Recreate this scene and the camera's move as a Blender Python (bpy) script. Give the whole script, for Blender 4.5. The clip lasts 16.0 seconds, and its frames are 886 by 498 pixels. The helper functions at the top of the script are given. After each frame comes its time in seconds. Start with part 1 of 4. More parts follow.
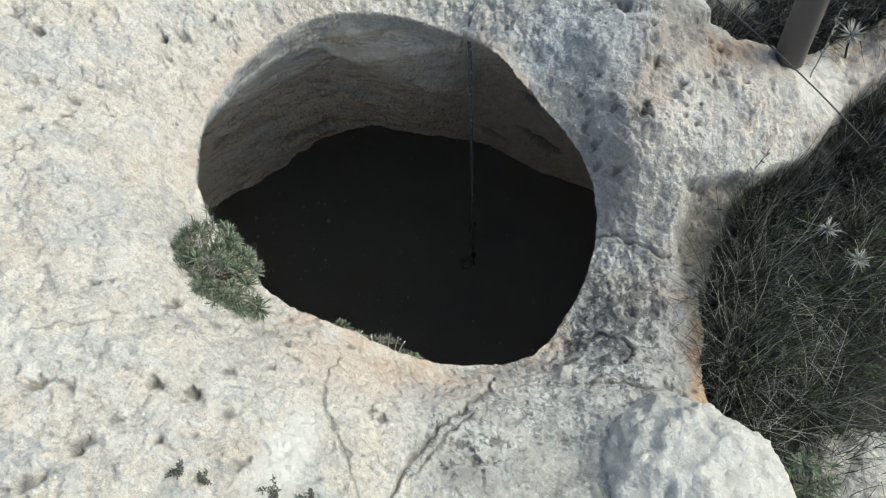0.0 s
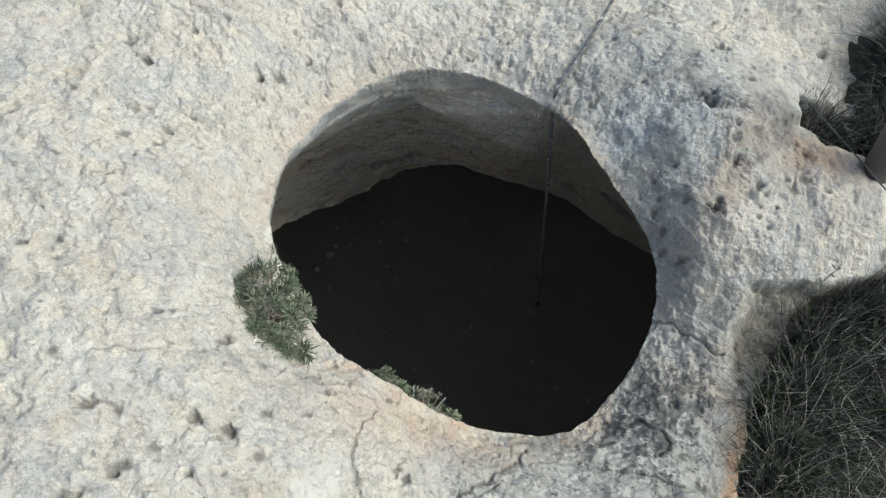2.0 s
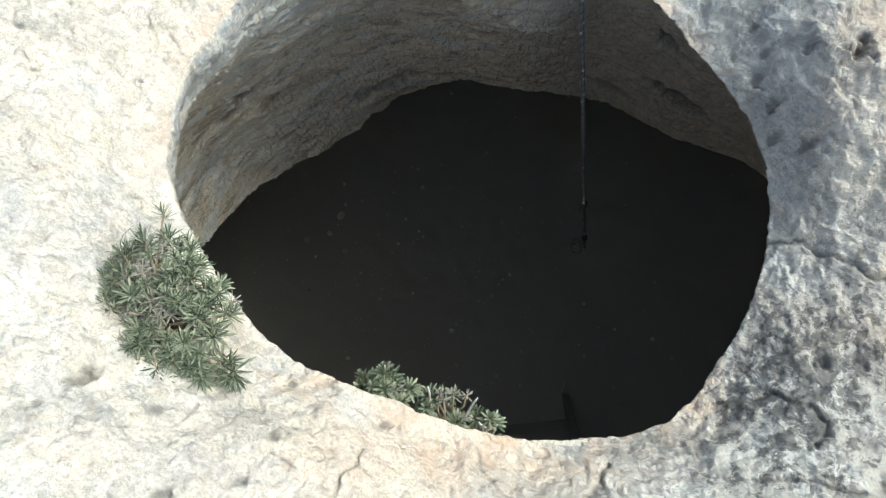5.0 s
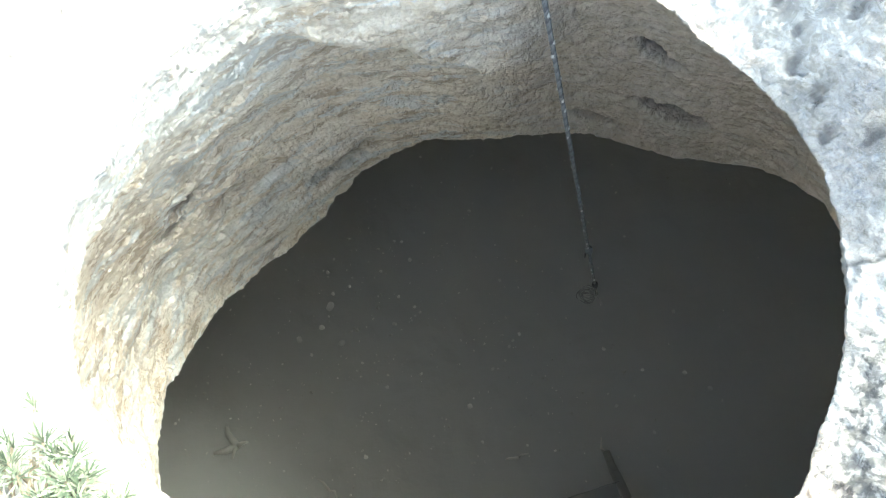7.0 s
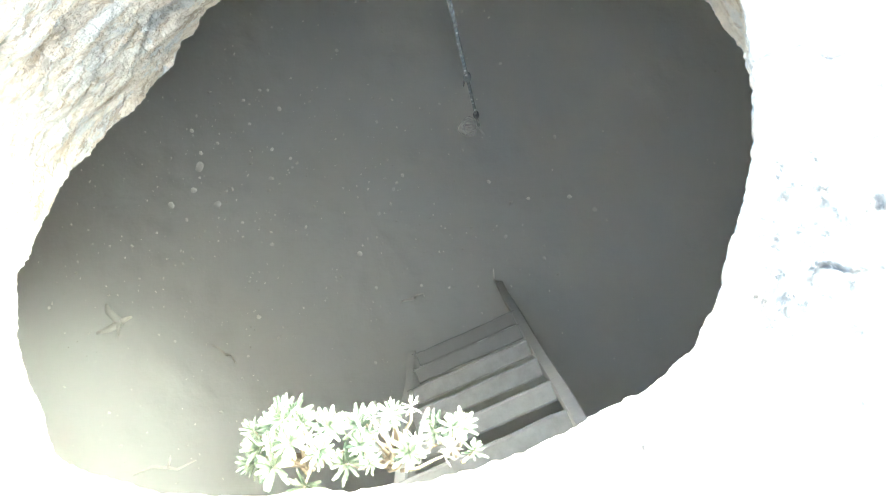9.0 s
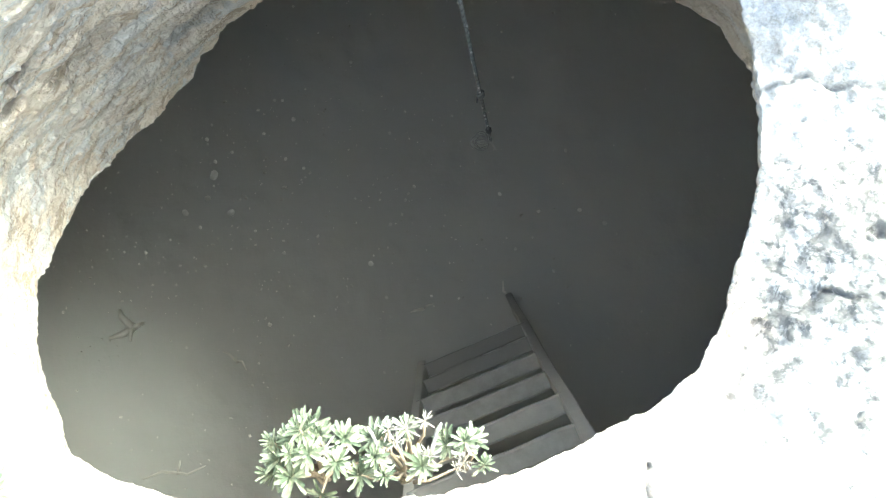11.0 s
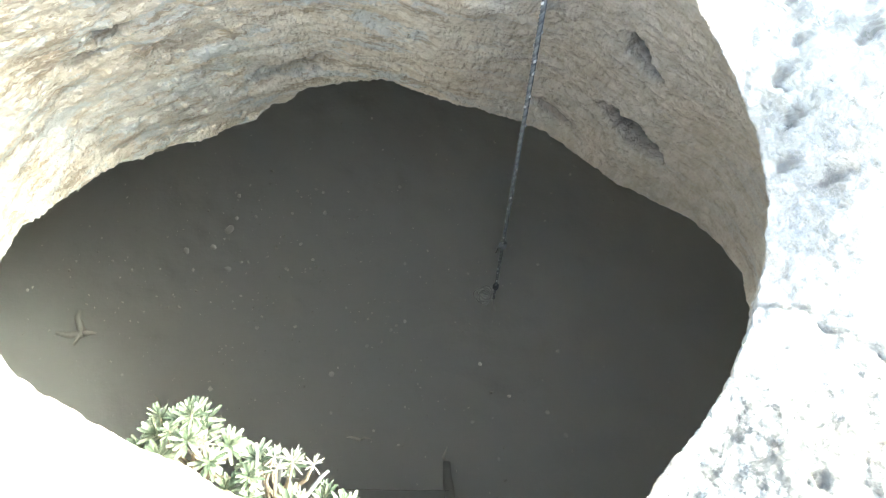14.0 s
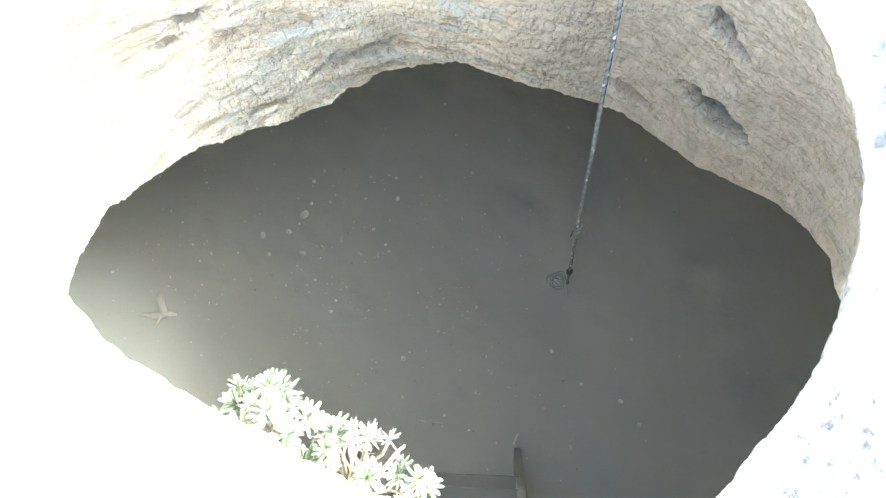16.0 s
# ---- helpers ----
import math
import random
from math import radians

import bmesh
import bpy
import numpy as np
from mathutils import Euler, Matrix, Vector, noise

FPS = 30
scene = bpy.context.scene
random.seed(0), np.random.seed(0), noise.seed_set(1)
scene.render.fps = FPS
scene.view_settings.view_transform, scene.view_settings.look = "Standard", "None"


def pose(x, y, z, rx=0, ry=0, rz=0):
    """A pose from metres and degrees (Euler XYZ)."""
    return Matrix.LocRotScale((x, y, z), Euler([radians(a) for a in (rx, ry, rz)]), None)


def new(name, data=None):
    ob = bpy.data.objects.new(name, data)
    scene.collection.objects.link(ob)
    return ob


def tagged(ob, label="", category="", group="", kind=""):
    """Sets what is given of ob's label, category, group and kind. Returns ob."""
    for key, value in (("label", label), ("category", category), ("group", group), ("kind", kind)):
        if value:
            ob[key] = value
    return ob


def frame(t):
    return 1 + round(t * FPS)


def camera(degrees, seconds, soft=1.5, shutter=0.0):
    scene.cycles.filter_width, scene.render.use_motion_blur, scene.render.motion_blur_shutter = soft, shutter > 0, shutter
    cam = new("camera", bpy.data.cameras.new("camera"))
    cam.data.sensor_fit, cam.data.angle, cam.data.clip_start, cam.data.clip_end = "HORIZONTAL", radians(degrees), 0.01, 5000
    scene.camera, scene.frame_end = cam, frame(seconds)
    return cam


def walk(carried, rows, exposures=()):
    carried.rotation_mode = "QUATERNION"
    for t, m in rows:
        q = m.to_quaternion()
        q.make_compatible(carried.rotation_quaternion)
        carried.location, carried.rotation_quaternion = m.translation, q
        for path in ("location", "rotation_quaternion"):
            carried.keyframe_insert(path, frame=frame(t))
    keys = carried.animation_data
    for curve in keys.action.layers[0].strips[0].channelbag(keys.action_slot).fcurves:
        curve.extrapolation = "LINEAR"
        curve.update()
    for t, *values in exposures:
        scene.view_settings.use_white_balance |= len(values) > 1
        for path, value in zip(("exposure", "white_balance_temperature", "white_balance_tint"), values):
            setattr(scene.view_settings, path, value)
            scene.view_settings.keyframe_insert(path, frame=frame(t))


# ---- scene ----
# the camera: seconds, place in metres, turn in degrees
cam = camera(56.57, 16.0, 1.2)
PATH = [
    (0.0, 0.0848, -0.5771, 1.4916, 18.979, 1.720, 0.000),
    (0.5, 0.0822, -0.5627, 1.5099, 19.232, 1.952, 0.715),
    (1.0, 0.0857, -0.5404, 1.5339, 20.071, 3.208, 5.099),
    (1.5, 0.0995, -0.5084, 1.5527, 20.544, 4.153, 9.671),
    (2.0, 0.1275, -0.4959, 1.5492, 20.519, 4.178, 9.814),
    (2.5, 0.1436, -0.4981, 1.5204, 20.502, 4.107, 9.787),
    (3.0, 0.1424, -0.4946, 1.4823, 20.255, 4.760, 9.545),
    (3.5, 0.1272, -0.4874, 1.4113, 20.093, 6.674, 7.844),
    (4.0, 0.1153, -0.4437, 1.2738, 18.423, 7.812, 5.742),
    (4.2, 0.1173, -0.4195, 1.2145, 17.871, 8.366, 5.309),
    (6.3, 0.0526, -0.2539, 0.8478, 14.774, 9.649, -1.066),
    (6.5, 0.0542, -0.2519, 0.8422, 14.666, 10.212, -1.852),
    (7.0, 0.0692, -0.2103, 0.7719, 18.399, 12.045, -8.076),
    (7.5, 0.0782, -0.1981, 0.7065, 15.036, 11.188, -11.456),
    (8.0, 0.0730, -0.1857, 0.6689, 11.016, 6.589, -15.778),
    (8.5, 0.0627, -0.1827, 0.6546, 10.060, 6.186, -15.662),
    (8.7, 0.0597, -0.1856, 0.6462, 7.490, 5.546, -15.528),
    (10.8, 0.0599, -0.1742, 0.6686, 4.638, 5.297, -15.717),
    (11.0, 0.0596, -0.1766, 0.6778, 7.126, 5.940, -14.654),
    (11.5, 0.0499, -0.1992, 0.6964, 14.831, 6.220, -10.270),
    (12.0, 0.0403, -0.2269, 0.7080, 14.730, 5.647, -6.545),
    (12.5, 0.0634, -0.2347, 0.6844, 16.817, 4.496, -2.462),
    (13.0, 0.0745, -0.2378, 0.6409, 23.009, -4.944, 3.407),
    (13.5, 0.0719, -0.2546, 0.6353, 22.659, -6.521, 4.290),
    (14.0, 0.0723, -0.2709, 0.6514, 20.214, -0.118, 9.047),
    (14.5, 0.0722, -0.2745, 0.6538, 19.825, 1.432, 10.260),
    (15.0, 0.0690, -0.2759, 0.6509, 19.740, 1.872, 10.291),
    (15.5, 0.0674, -0.2797, 0.6488, 19.738, 3.297, 10.829),
    (16.0, 0.0672, -0.2798, 0.6397, 19.471, 4.364, 11.113),
]
# the clip's camera opens up while it looks into the dark
EXPOSURES = [(0.0, 0.62), (2.0, 0.52), (3.5, 0.52), (4.2, 0.64), (6.3, 2.2), (6.5, 2.3), (7.0, 3.4), (7.5, 4.1), (8.0, 4.8), (8.7, 5.15), (10.8, 3.85), (11.0, 3.85), (11.5, 4.85), (12.5, 4.9), (13.0, 4.5), (13.3, 3.6), (13.5, 3.55), (14.0, 4.1), (14.5, 4.8), (15.0, 4.95), (16.0, 4.95)]
EXPOSURES = [(t, stops - (0.08 if t < 6 else 0.30), 6060 if t < 6 else 6320 if 12.9 < t < 14.1 else 6120, -3 if t < 6 else -7) for t, stops in EXPOSURES]
walk(cam, [(t, pose(x, y, z, rx, ry, rz)) for t, x, y, z, rx, ry, rz in PATH], EXPOSURES)
# ---- light: open sky, a slightly hazy sun ahead and to the right of the walk ----
SUN_FROM = Vector((0.76, 0.17, 0.88)).normalized()
world = bpy.data.worlds.new("sky")
scene.world = world
world.use_nodes = True
wn = world.node_tree
sky = wn.nodes.new("ShaderNodeTexSky")
sky.sky_type = "NISHITA"
sky.sun_disc = False
sky.air_density, sky.dust_density, sky.ozone_density = 0.8, 5.0, 0.6
sky.sun_elevation = math.asin(SUN_FROM.z)
sky.sun_rotation = math.atan2(SUN_FROM.x, SUN_FROM.y)
wn.links.new(sky.outputs[0], wn.nodes["Background"].inputs[0])
wn.nodes["Background"].inputs[1].default_value = 0.15
lamp = bpy.data.lights.new("sun", "SUN")
lamp.energy, lamp.angle, lamp.color = 0.8, radians(32), (1.0, 0.975, 0.94)
sun = new("sun", lamp)
sun.rotation_euler = SUN_FROM.to_track_quat("Z", "Y").to_euler()


# ---- materials ----
class Mat:
    """A small wrapper to write node materials in few lines."""

    def __init__(self, name, rough=0.85):
        self.m = bpy.data.materials.new(name)
        self.m.use_nodes = True
        self.t = self.m.node_tree
        self.b = self.t.nodes["Principled BSDF"]
        self.b.inputs["Roughness"].default_value = rough
        self.b.inputs["Specular IOR Level"].default_value = 0.25
        self.pos = self.t.nodes.new("ShaderNodeNewGeometry").outputs["Position"]

    def put(self, socket, value):
        if hasattr(value, "is_output"):
            self.t.links.new(value, socket)
        else:
            socket.default_value = value

    def scaled(self, x, y, z, source=None):
        n = self.t.nodes.new("ShaderNodeMapping")
        self.put(n.inputs[0], source or self.pos)
        n.inputs["Scale"].default_value = (x, y, z)
        return n.outputs[0]

    def noise(self, scale, detail=5.0, rough=0.6, vector=None, distort=0.0):
        n = self.t.nodes.new("ShaderNodeTexNoise")
        self.put(n.inputs["Vector"], vector or self.pos)
        n.inputs["Scale"].default_value, n.inputs["Detail"].default_value = scale, detail
        n.inputs["Roughness"].default_value, n.inputs["Distortion"].default_value = rough, distort
        return n.outputs[0]

    def cells(self, scale, vector=None, feature="F1"):
        n = self.t.nodes.new("ShaderNodeTexVoronoi")
        n.feature = feature
        self.put(n.inputs["Vector"], vector or self.pos)
        n.inputs["Scale"].default_value = scale
        return n.outputs[0]

    def warped(self, scale, amount):
        n = self.t.nodes.new("ShaderNodeTexNoise")
        self.put(n.inputs["Vector"], self.pos)
        n.inputs["Scale"].default_value, n.inputs["Detail"].default_value = scale, 4.0
        v = self.t.nodes.new("ShaderNodeVectorMath")
        v.operation = "MULTIPLY_ADD"
        self.put(v.inputs[0], n.outputs[1])
        v.inputs[1].default_value = (amount, amount, amount)
        self.put(v.inputs[2], self.pos)
        return v.outputs[0]

    def tints(self, scale, vector):
        n = self.t.nodes.new("ShaderNodeTexVoronoi")
        self.put(n.inputs["Vector"], vector)
        n.inputs["Scale"].default_value = scale
        return n.outputs[0], n.outputs[1]

    def step(self, value, lo, hi):
        n = self.t.nodes.new("ShaderNodeMapRange")
        n.interpolation_type = "SMOOTHSTEP"
        self.put(n.inputs[0], value)
        n.inputs[1].default_value, n.inputs[2].default_value = lo, hi
        return n.outputs[0]

    def math(self, op, a, b):
        n = self.t.nodes.new("ShaderNodeMath")
        n.operation = op
        self.put(n.inputs[0], a), self.put(n.inputs[1], b)
        return n.outputs[0]

    def mix(self, f, a, b):
        n = self.t.nodes.new("ShaderNodeMix")
        n.data_type = "RGBA"
        self.put(n.inputs[0], f)
        for s, v in ((n.inputs[6], a), (n.inputs[7], b)):
            self.put(s, v if hasattr(v, "is_output") else (*v, 1.0))
        return n.outputs[2]

    def attr(self, name):
        n = self.t.nodes.new("ShaderNodeAttribute")
        n.attribute_name = name
        return n.outputs["Fac"]

    def random(self):
        return self.t.nodes.new("ShaderNodeObjectInfo").outputs["Random"]

    def island(self):
        return self.t.nodes.new("ShaderNodeNewGeometry").outputs["Random Per Island"]

    def done(self, colour, height=None, strength=0.5, distance=0.004):
        self.put(self.b.inputs["Base Color"], colour if hasattr(colour, "is_output") else (*colour, 1.0))
        if height is not None:
            n = self.t.nodes.new("ShaderNodeBump")
            n.inputs["Strength"].default_value, n.inputs["Distance"].default_value = strength, distance
            self.put(n.inputs["Height"], height)
            self.t.links.new(n.outputs[0], self.b.inputs["Normal"])
        return self.m


def limestone():
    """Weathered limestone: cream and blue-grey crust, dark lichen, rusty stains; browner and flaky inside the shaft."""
    k = Mat("limestone", 0.92)
    big, mid = k.noise(5.5, 8, 0.70, distort=0.4), k.noise(17, 8, 0.72, distort=0.5)
    fine, grain = k.noise(58, 7, 0.75, distort=0.3), k.noise(150, 5, 0.78)
    side = k.attr("grey")
    c = k.mix(k.step(mid, 0.34, 0.66), (0.615, 0.545, 0.445), (0.58, 0.555, 0.515))
    grey = k.mix(k.step(fine, 0.44, 0.56), (0.190, 0.190, 0.186), (0.330, 0.326, 0.314))
    c = k.mix(k.math("MULTIPLY", k.step(k.math("ADD", big, k.math("MULTIPLY", side, 0.20)), 0.54, 0.63), 0.85), c, grey)
    c = k.mix(k.math("MULTIPLY", k.step(k.noise(9.5, 9, 0.77, distort=0.5), 0.52, 0.56), 0.6), c, (0.345, 0.368, 0.405))
    c = k.mix(k.math("MULTIPLY", k.step(k.noise(8.3, 9, 0.76, distort=0.3), 0.54, 0.585), 0.5), c, (0.53, 0.42, 0.305))
    c = k.mix(k.math("MULTIPLY", k.step(k.noise(4.2, 9, 0.76, distort=0.5), 0.53, 0.57), 0.5), c, (0.60, 0.595, 0.565))
    c = k.mix(k.math("MULTIPLY", k.step(fine, 0.53, 0.59), 0.5), c, (0.29, 0.27, 0.235))
    c = k.mix(k.math("MULTIPLY", k.step(fine, 0.46, 0.40), 0.5), c, (0.66, 0.63, 0.555))
    c = k.mix(k.math("MULTIPLY", k.step(grain, 0.54, 0.62), 0.5), c, (0.24, 0.225, 0.20))
    c = k.mix(k.math("MULTIPLY", k.step(grain, 0.45, 0.37), 0.4), c, (0.68, 0.655, 0.59))
    fleck = k.noise(330, 3, 0.7)
    c = k.mix(k.math("MULTIPLY", k.step(fleck, 0.54, 0.60), 0.45), c, (0.27, 0.255, 0.23))
    c = k.mix(k.math("MULTIPLY", k.step(fleck, 0.45, 0.38), 0.35), c, (0.68, 0.655, 0.60))
    crevice = k.math("ABSOLUTE", k.math("SUBTRACT", k.noise(52, 7, 0.7, distort=0.5), 0.5), 0.0)
    c = k.mix(k.math("MULTIPLY", k.math("MULTIPLY", k.step(crevice, 0.016, 0.004), k.step(k.noise(14, 5, 0.65), 0.46, 0.54)), 0.6), c, (0.20, 0.185, 0.16))
    # lumps: rounded crusts with creases between them, each a little different in tone
    crumple = k.warped(22, 0.055)
    lump, tint = k.tints(46, crumple)
    lump2, tint2 = k.tints(120, crumple)
    c = k.mix(k.math("MULTIPLY", k.step(tint, 0.35, 0.75), 0.28), c, (0.30, 0.285, 0.26))
    c = k.mix(k.math("MULTIPLY", k.step(tint2, 0.35, 0.75), 0.28), c, (0.66, 0.63, 0.56))
    net = k.math("ABSOLUTE", k.math("SUBTRACT", k.noise(40, 5, 0.62, distort=0.9), 0.5), 0.0)
    crust = k.attr("crust")
    dull = k.mix(k.step(k.noise(13, 5, 0.6), 0.40, 0.60), (0.240, 0.236, 0.226), (0.415, 0.404, 0.370))
    c = k.mix(k.math("MULTIPLY", k.step(k.math("ADD", crust, k.math("SUBTRACT", big, 0.5)), 0.42, 0.75), 0.88), c, dull)
    c = k.mix(k.math("MULTIPLY", k.math("MULTIPLY", k.step(net, 0.062, 0.022), k.step(k.noise(9, 4, 0.6), 0.38, 0.55)), k.math("MULTIPLY", crust, 0.9)), c, (0.54, 0.545, 0.525))
    vein = k.math("ABSOLUTE", k.math("SUBTRACT", k.noise(19, 8, 0.72, distort=0.2), 0.5), 0.0)
    c = k.mix(k.math("MULTIPLY", k.math("MULTIPLY", k.step(vein, 0.040, 0.004), k.step(k.noise(11, 4, 0.6), 0.48, 0.60)), 0.5), c, (0.30, 0.285, 0.26))
    crumb = k.step(k.cells(120), 0.34, 0.20)
    c = k.mix(k.math("MULTIPLY", k.math("MULTIPLY", crumb, k.step(k.noise(15, 5, 0.65), 0.50, 0.60)), 0.35), c, (0.23, 0.225, 0.21))
    rust = k.math("MULTIPLY", k.attr("rust"), k.step(mid, 0.3, 0.62))
    c = k.mix(rust, c, (0.49, 0.345, 0.235))
    lich = k.step(k.math("ADD", k.noise(44, 8, 0.72, distort=0.3), k.math("MULTIPLY", k.attr("lichen"), 0.22)), 0.675, 0.745)
    c = k.mix(k.math("MULTIPLY", lich, 0.66), c, (0.048, 0.049, 0.05))
    spot = k.step(k.math("ADD", k.cells(26), k.math("MULTIPLY", fine, 0.35)), 0.36, 0.25)
    c = k.mix(k.math("MULTIPLY", spot, k.math("MULTIPLY", k.step(k.noise(9, 3, 0.5), 0.46, 0.60), 0.35)), c, (0.13, 0.125, 0.12))
    c = k.mix(k.math("MULTIPLY", k.step(k.attr("bare"), 0.25, 0.8), 0.75), c, k.mix(mid, (0.60, 0.585, 0.54), (0.68, 0.665, 0.62)))
    c = k.mix(k.math("MULTIPLY", k.math("MULTIPLY", k.attr("blue"), k.step(fine, 0.40, 0.56)), 0.6), c, (0.28, 0.33, 0.39))
    c = k.mix(k.math("MULTIPLY", k.attr("soil"), k.step(mid, 0.25, 0.55)), c, k.mix(fine, (0.115, 0.102, 0.083), (0.24, 0.215, 0.175)))
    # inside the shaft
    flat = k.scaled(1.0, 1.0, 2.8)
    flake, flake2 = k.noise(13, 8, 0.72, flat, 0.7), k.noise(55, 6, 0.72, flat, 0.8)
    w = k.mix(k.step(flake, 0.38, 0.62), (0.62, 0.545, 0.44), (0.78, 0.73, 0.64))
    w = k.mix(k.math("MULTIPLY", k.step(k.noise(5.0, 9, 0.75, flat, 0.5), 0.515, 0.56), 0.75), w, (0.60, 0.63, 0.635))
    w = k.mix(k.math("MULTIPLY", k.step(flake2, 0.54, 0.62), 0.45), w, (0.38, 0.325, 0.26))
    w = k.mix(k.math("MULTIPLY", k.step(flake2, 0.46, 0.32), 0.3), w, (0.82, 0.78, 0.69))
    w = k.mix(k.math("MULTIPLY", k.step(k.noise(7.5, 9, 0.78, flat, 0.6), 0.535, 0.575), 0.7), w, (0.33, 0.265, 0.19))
    # smooth tooled side of the shaft, its tone lowered to stand in for shade
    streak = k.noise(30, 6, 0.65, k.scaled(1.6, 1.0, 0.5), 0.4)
    w = k.mix(k.math("MULTIPLY", k.attr("tooled_shade"), 0.85), w, k.mix(k.step(streak, 0.36, 0.64), (0.36, 0.32, 0.268), (0.47, 0.432, 0.378)))
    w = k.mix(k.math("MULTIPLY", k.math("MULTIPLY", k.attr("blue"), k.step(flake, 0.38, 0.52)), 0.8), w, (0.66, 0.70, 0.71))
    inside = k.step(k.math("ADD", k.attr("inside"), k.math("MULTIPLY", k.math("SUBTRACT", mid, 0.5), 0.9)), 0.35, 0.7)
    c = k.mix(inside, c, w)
    # darker tone in pits, cracks and the shaft wall's hollows
    c = k.mix(k.math("MULTIPLY", k.attr("recess_dark"), 0.9), c, (0.10, 0.095, 0.09))
    pores = k.step(k.cells(95), 0.0, 0.42)
    rough = k.noise(42, 6, 0.62, distort=0.25)
    ridge = k.math("ABSOLUTE", k.math("SUBTRACT", k.noise(27, 5, 0.6, distort=0.4), 0.5), 0.0)
    h = k.math("ADD", k.math("MULTIPLY", rough, 1.3), k.math("ADD", k.math("MULTIPLY", pores, 0.2), k.math("MULTIPLY", ridge, 0.9)))
    h = k.math("SUBTRACT", h, k.math("ADD", k.math("MULTIPLY", lump, 0.8), k.math("MULTIPLY", lump2, 0.4)))
    h = k.math("ADD", h, k.math("ADD", k.math("MULTIPLY", mid, 0.8), k.math("ADD", k.math("MULTIPLY", fine, 0.8), k.math("MULTIPLY", grain, 0.35))))
    h = k.math("ADD", h, k.math("MULTIPLY", flake2, k.math("MULTIPLY", inside, 0.5)))
    return k.done(c, h, 0.8, 0.0070)


def simple(name, a, b, scale=60, rough=0.85, by="random", bump=0.3, dist=0.002, lo=0.15, hi=0.7):
    """Two tones mixed by noise and, piece by piece, by chance."""
    k = Mat(name, rough)
    n = k.noise(scale, 5, 0.65)
    r = k.random() if by == "random" else k.island()
    f = k.step(k.math("ADD", k.math("MULTIPLY", n, 0.8), k.math("MULTIPLY", k.math("SUBTRACT", r, 0.5), 0.8)), lo, hi)
    return k.done(k.mix(f, a, b), n, bump, dist)


LIMESTONE = limestone()
CAVE = simple("cave_rock", (0.55, 0.53, 0.49), (0.68, 0.665, 0.62), 7, 0.95, "island", 0.6, 0.03)
SILT = simple("cave_silt", (0.53, 0.525, 0.495), (0.69, 0.688, 0.66), 6, 0.95, "island", 0.6, 0.012)
# dark soil, its tone also carrying the shade between the blades
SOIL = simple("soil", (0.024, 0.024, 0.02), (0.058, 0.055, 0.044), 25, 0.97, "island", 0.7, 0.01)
LEAF = simple("grey_green_leaf", (0.07, 0.092, 0.058), (0.24, 0.265, 0.185), 90, 0.6, "island", 0.1)
DEADLEAF = simple("withered_leaf", (0.15, 0.14, 0.12), (0.30, 0.285, 0.245), 90, 0.8, "island", 0.1)
SPRIG = simple("sprig_leaf", (0.055, 0.055, 0.045), (0.15, 0.145, 0.115), 90, 0.8, "island", 0.1)
DEADTWIG = simple("dead_twig", (0.22, 0.22, 0.205), (0.40, 0.395, 0.37), 200, 0.85, "random", 0.2)
STEM = simple("woody_stem", (0.16, 0.12, 0.085), (0.30, 0.25, 0.18), 200, 0.85, "island", 0.2)
# mostly dark straw tones, in place of the shade the grass lies in
STRAW = simple("dry_straw_shaded", (0.018, 0.020, 0.018), (0.26, 0.258, 0.23), 40, 0.7, "island", 0.1, 0.002, 0.44, 0.95)
GREEN = simple("green_grass", (0.035, 0.052, 0.02), (0.09, 0.115, 0.05), 40, 0.65, "island", 0.1)
STALK = simple("pale_stalk", (0.09, 0.09, 0.08), (0.34, 0.33, 0.29), 60, 0.75, "island", 0.1)
THISTLE = simple("dry_thistle", (0.30, 0.30, 0.27), (0.48, 0.47, 0.42), 200, 0.8, "island", 0.1)
POST = simple("weathered_post", (0.055, 0.050, 0.046), (0.12, 0.105, 0.095), 45, 0.75, "random", 0.5, 0.003)
ROPE = simple("dark_cord", (0.06, 0.064, 0.07), (0.17, 0.175, 0.18), 300, 0.8, "random", 0.4, 0.001)
FLECK = simple("pale_fleck", (0.42, 0.43, 0.425), (0.58, 0.58, 0.565), 200, 0.7, "island", 0.1)
FIBRE = simple("frayed_fibre", (0.29, 0.29, 0.275), (0.39, 0.385, 0.36), 200, 0.9, "island", 0.1)
WIRE = simple("dull_wire", (0.06, 0.06, 0.062), (0.14, 0.13, 0.12), 120, 0.55, "random", 0.2)
# treads darkened and rails lightened to offset how light falls on them
WOOD = simple("tread_wood_darkened", (0.23, 0.225, 0.21), (0.32, 0.312, 0.29), 30, 0.85, "random", 0.4, 0.003)
RAILWOOD = simple("rail_wood_lightened", (0.42, 0.41, 0.385), (0.53, 0.52, 0.48), 30, 0.85, "random", 0.4, 0.003)
PEBBLE = simple("pale_stone", (0.66, 0.65, 0.61), (0.86, 0.84, 0.79), 60, 0.9, "random", 0.4, 0.003)
CRUMB = simple("rubble", (0.50, 0.49, 0.45), (0.78, 0.76, 0.70), 60, 0.9, "island", 0.3, 0.003)
TWIG = simple("bleached_twig", (0.62, 0.60, 0.55), (0.78, 0.76, 0.70), 90, 0.9, "random", 0.3)


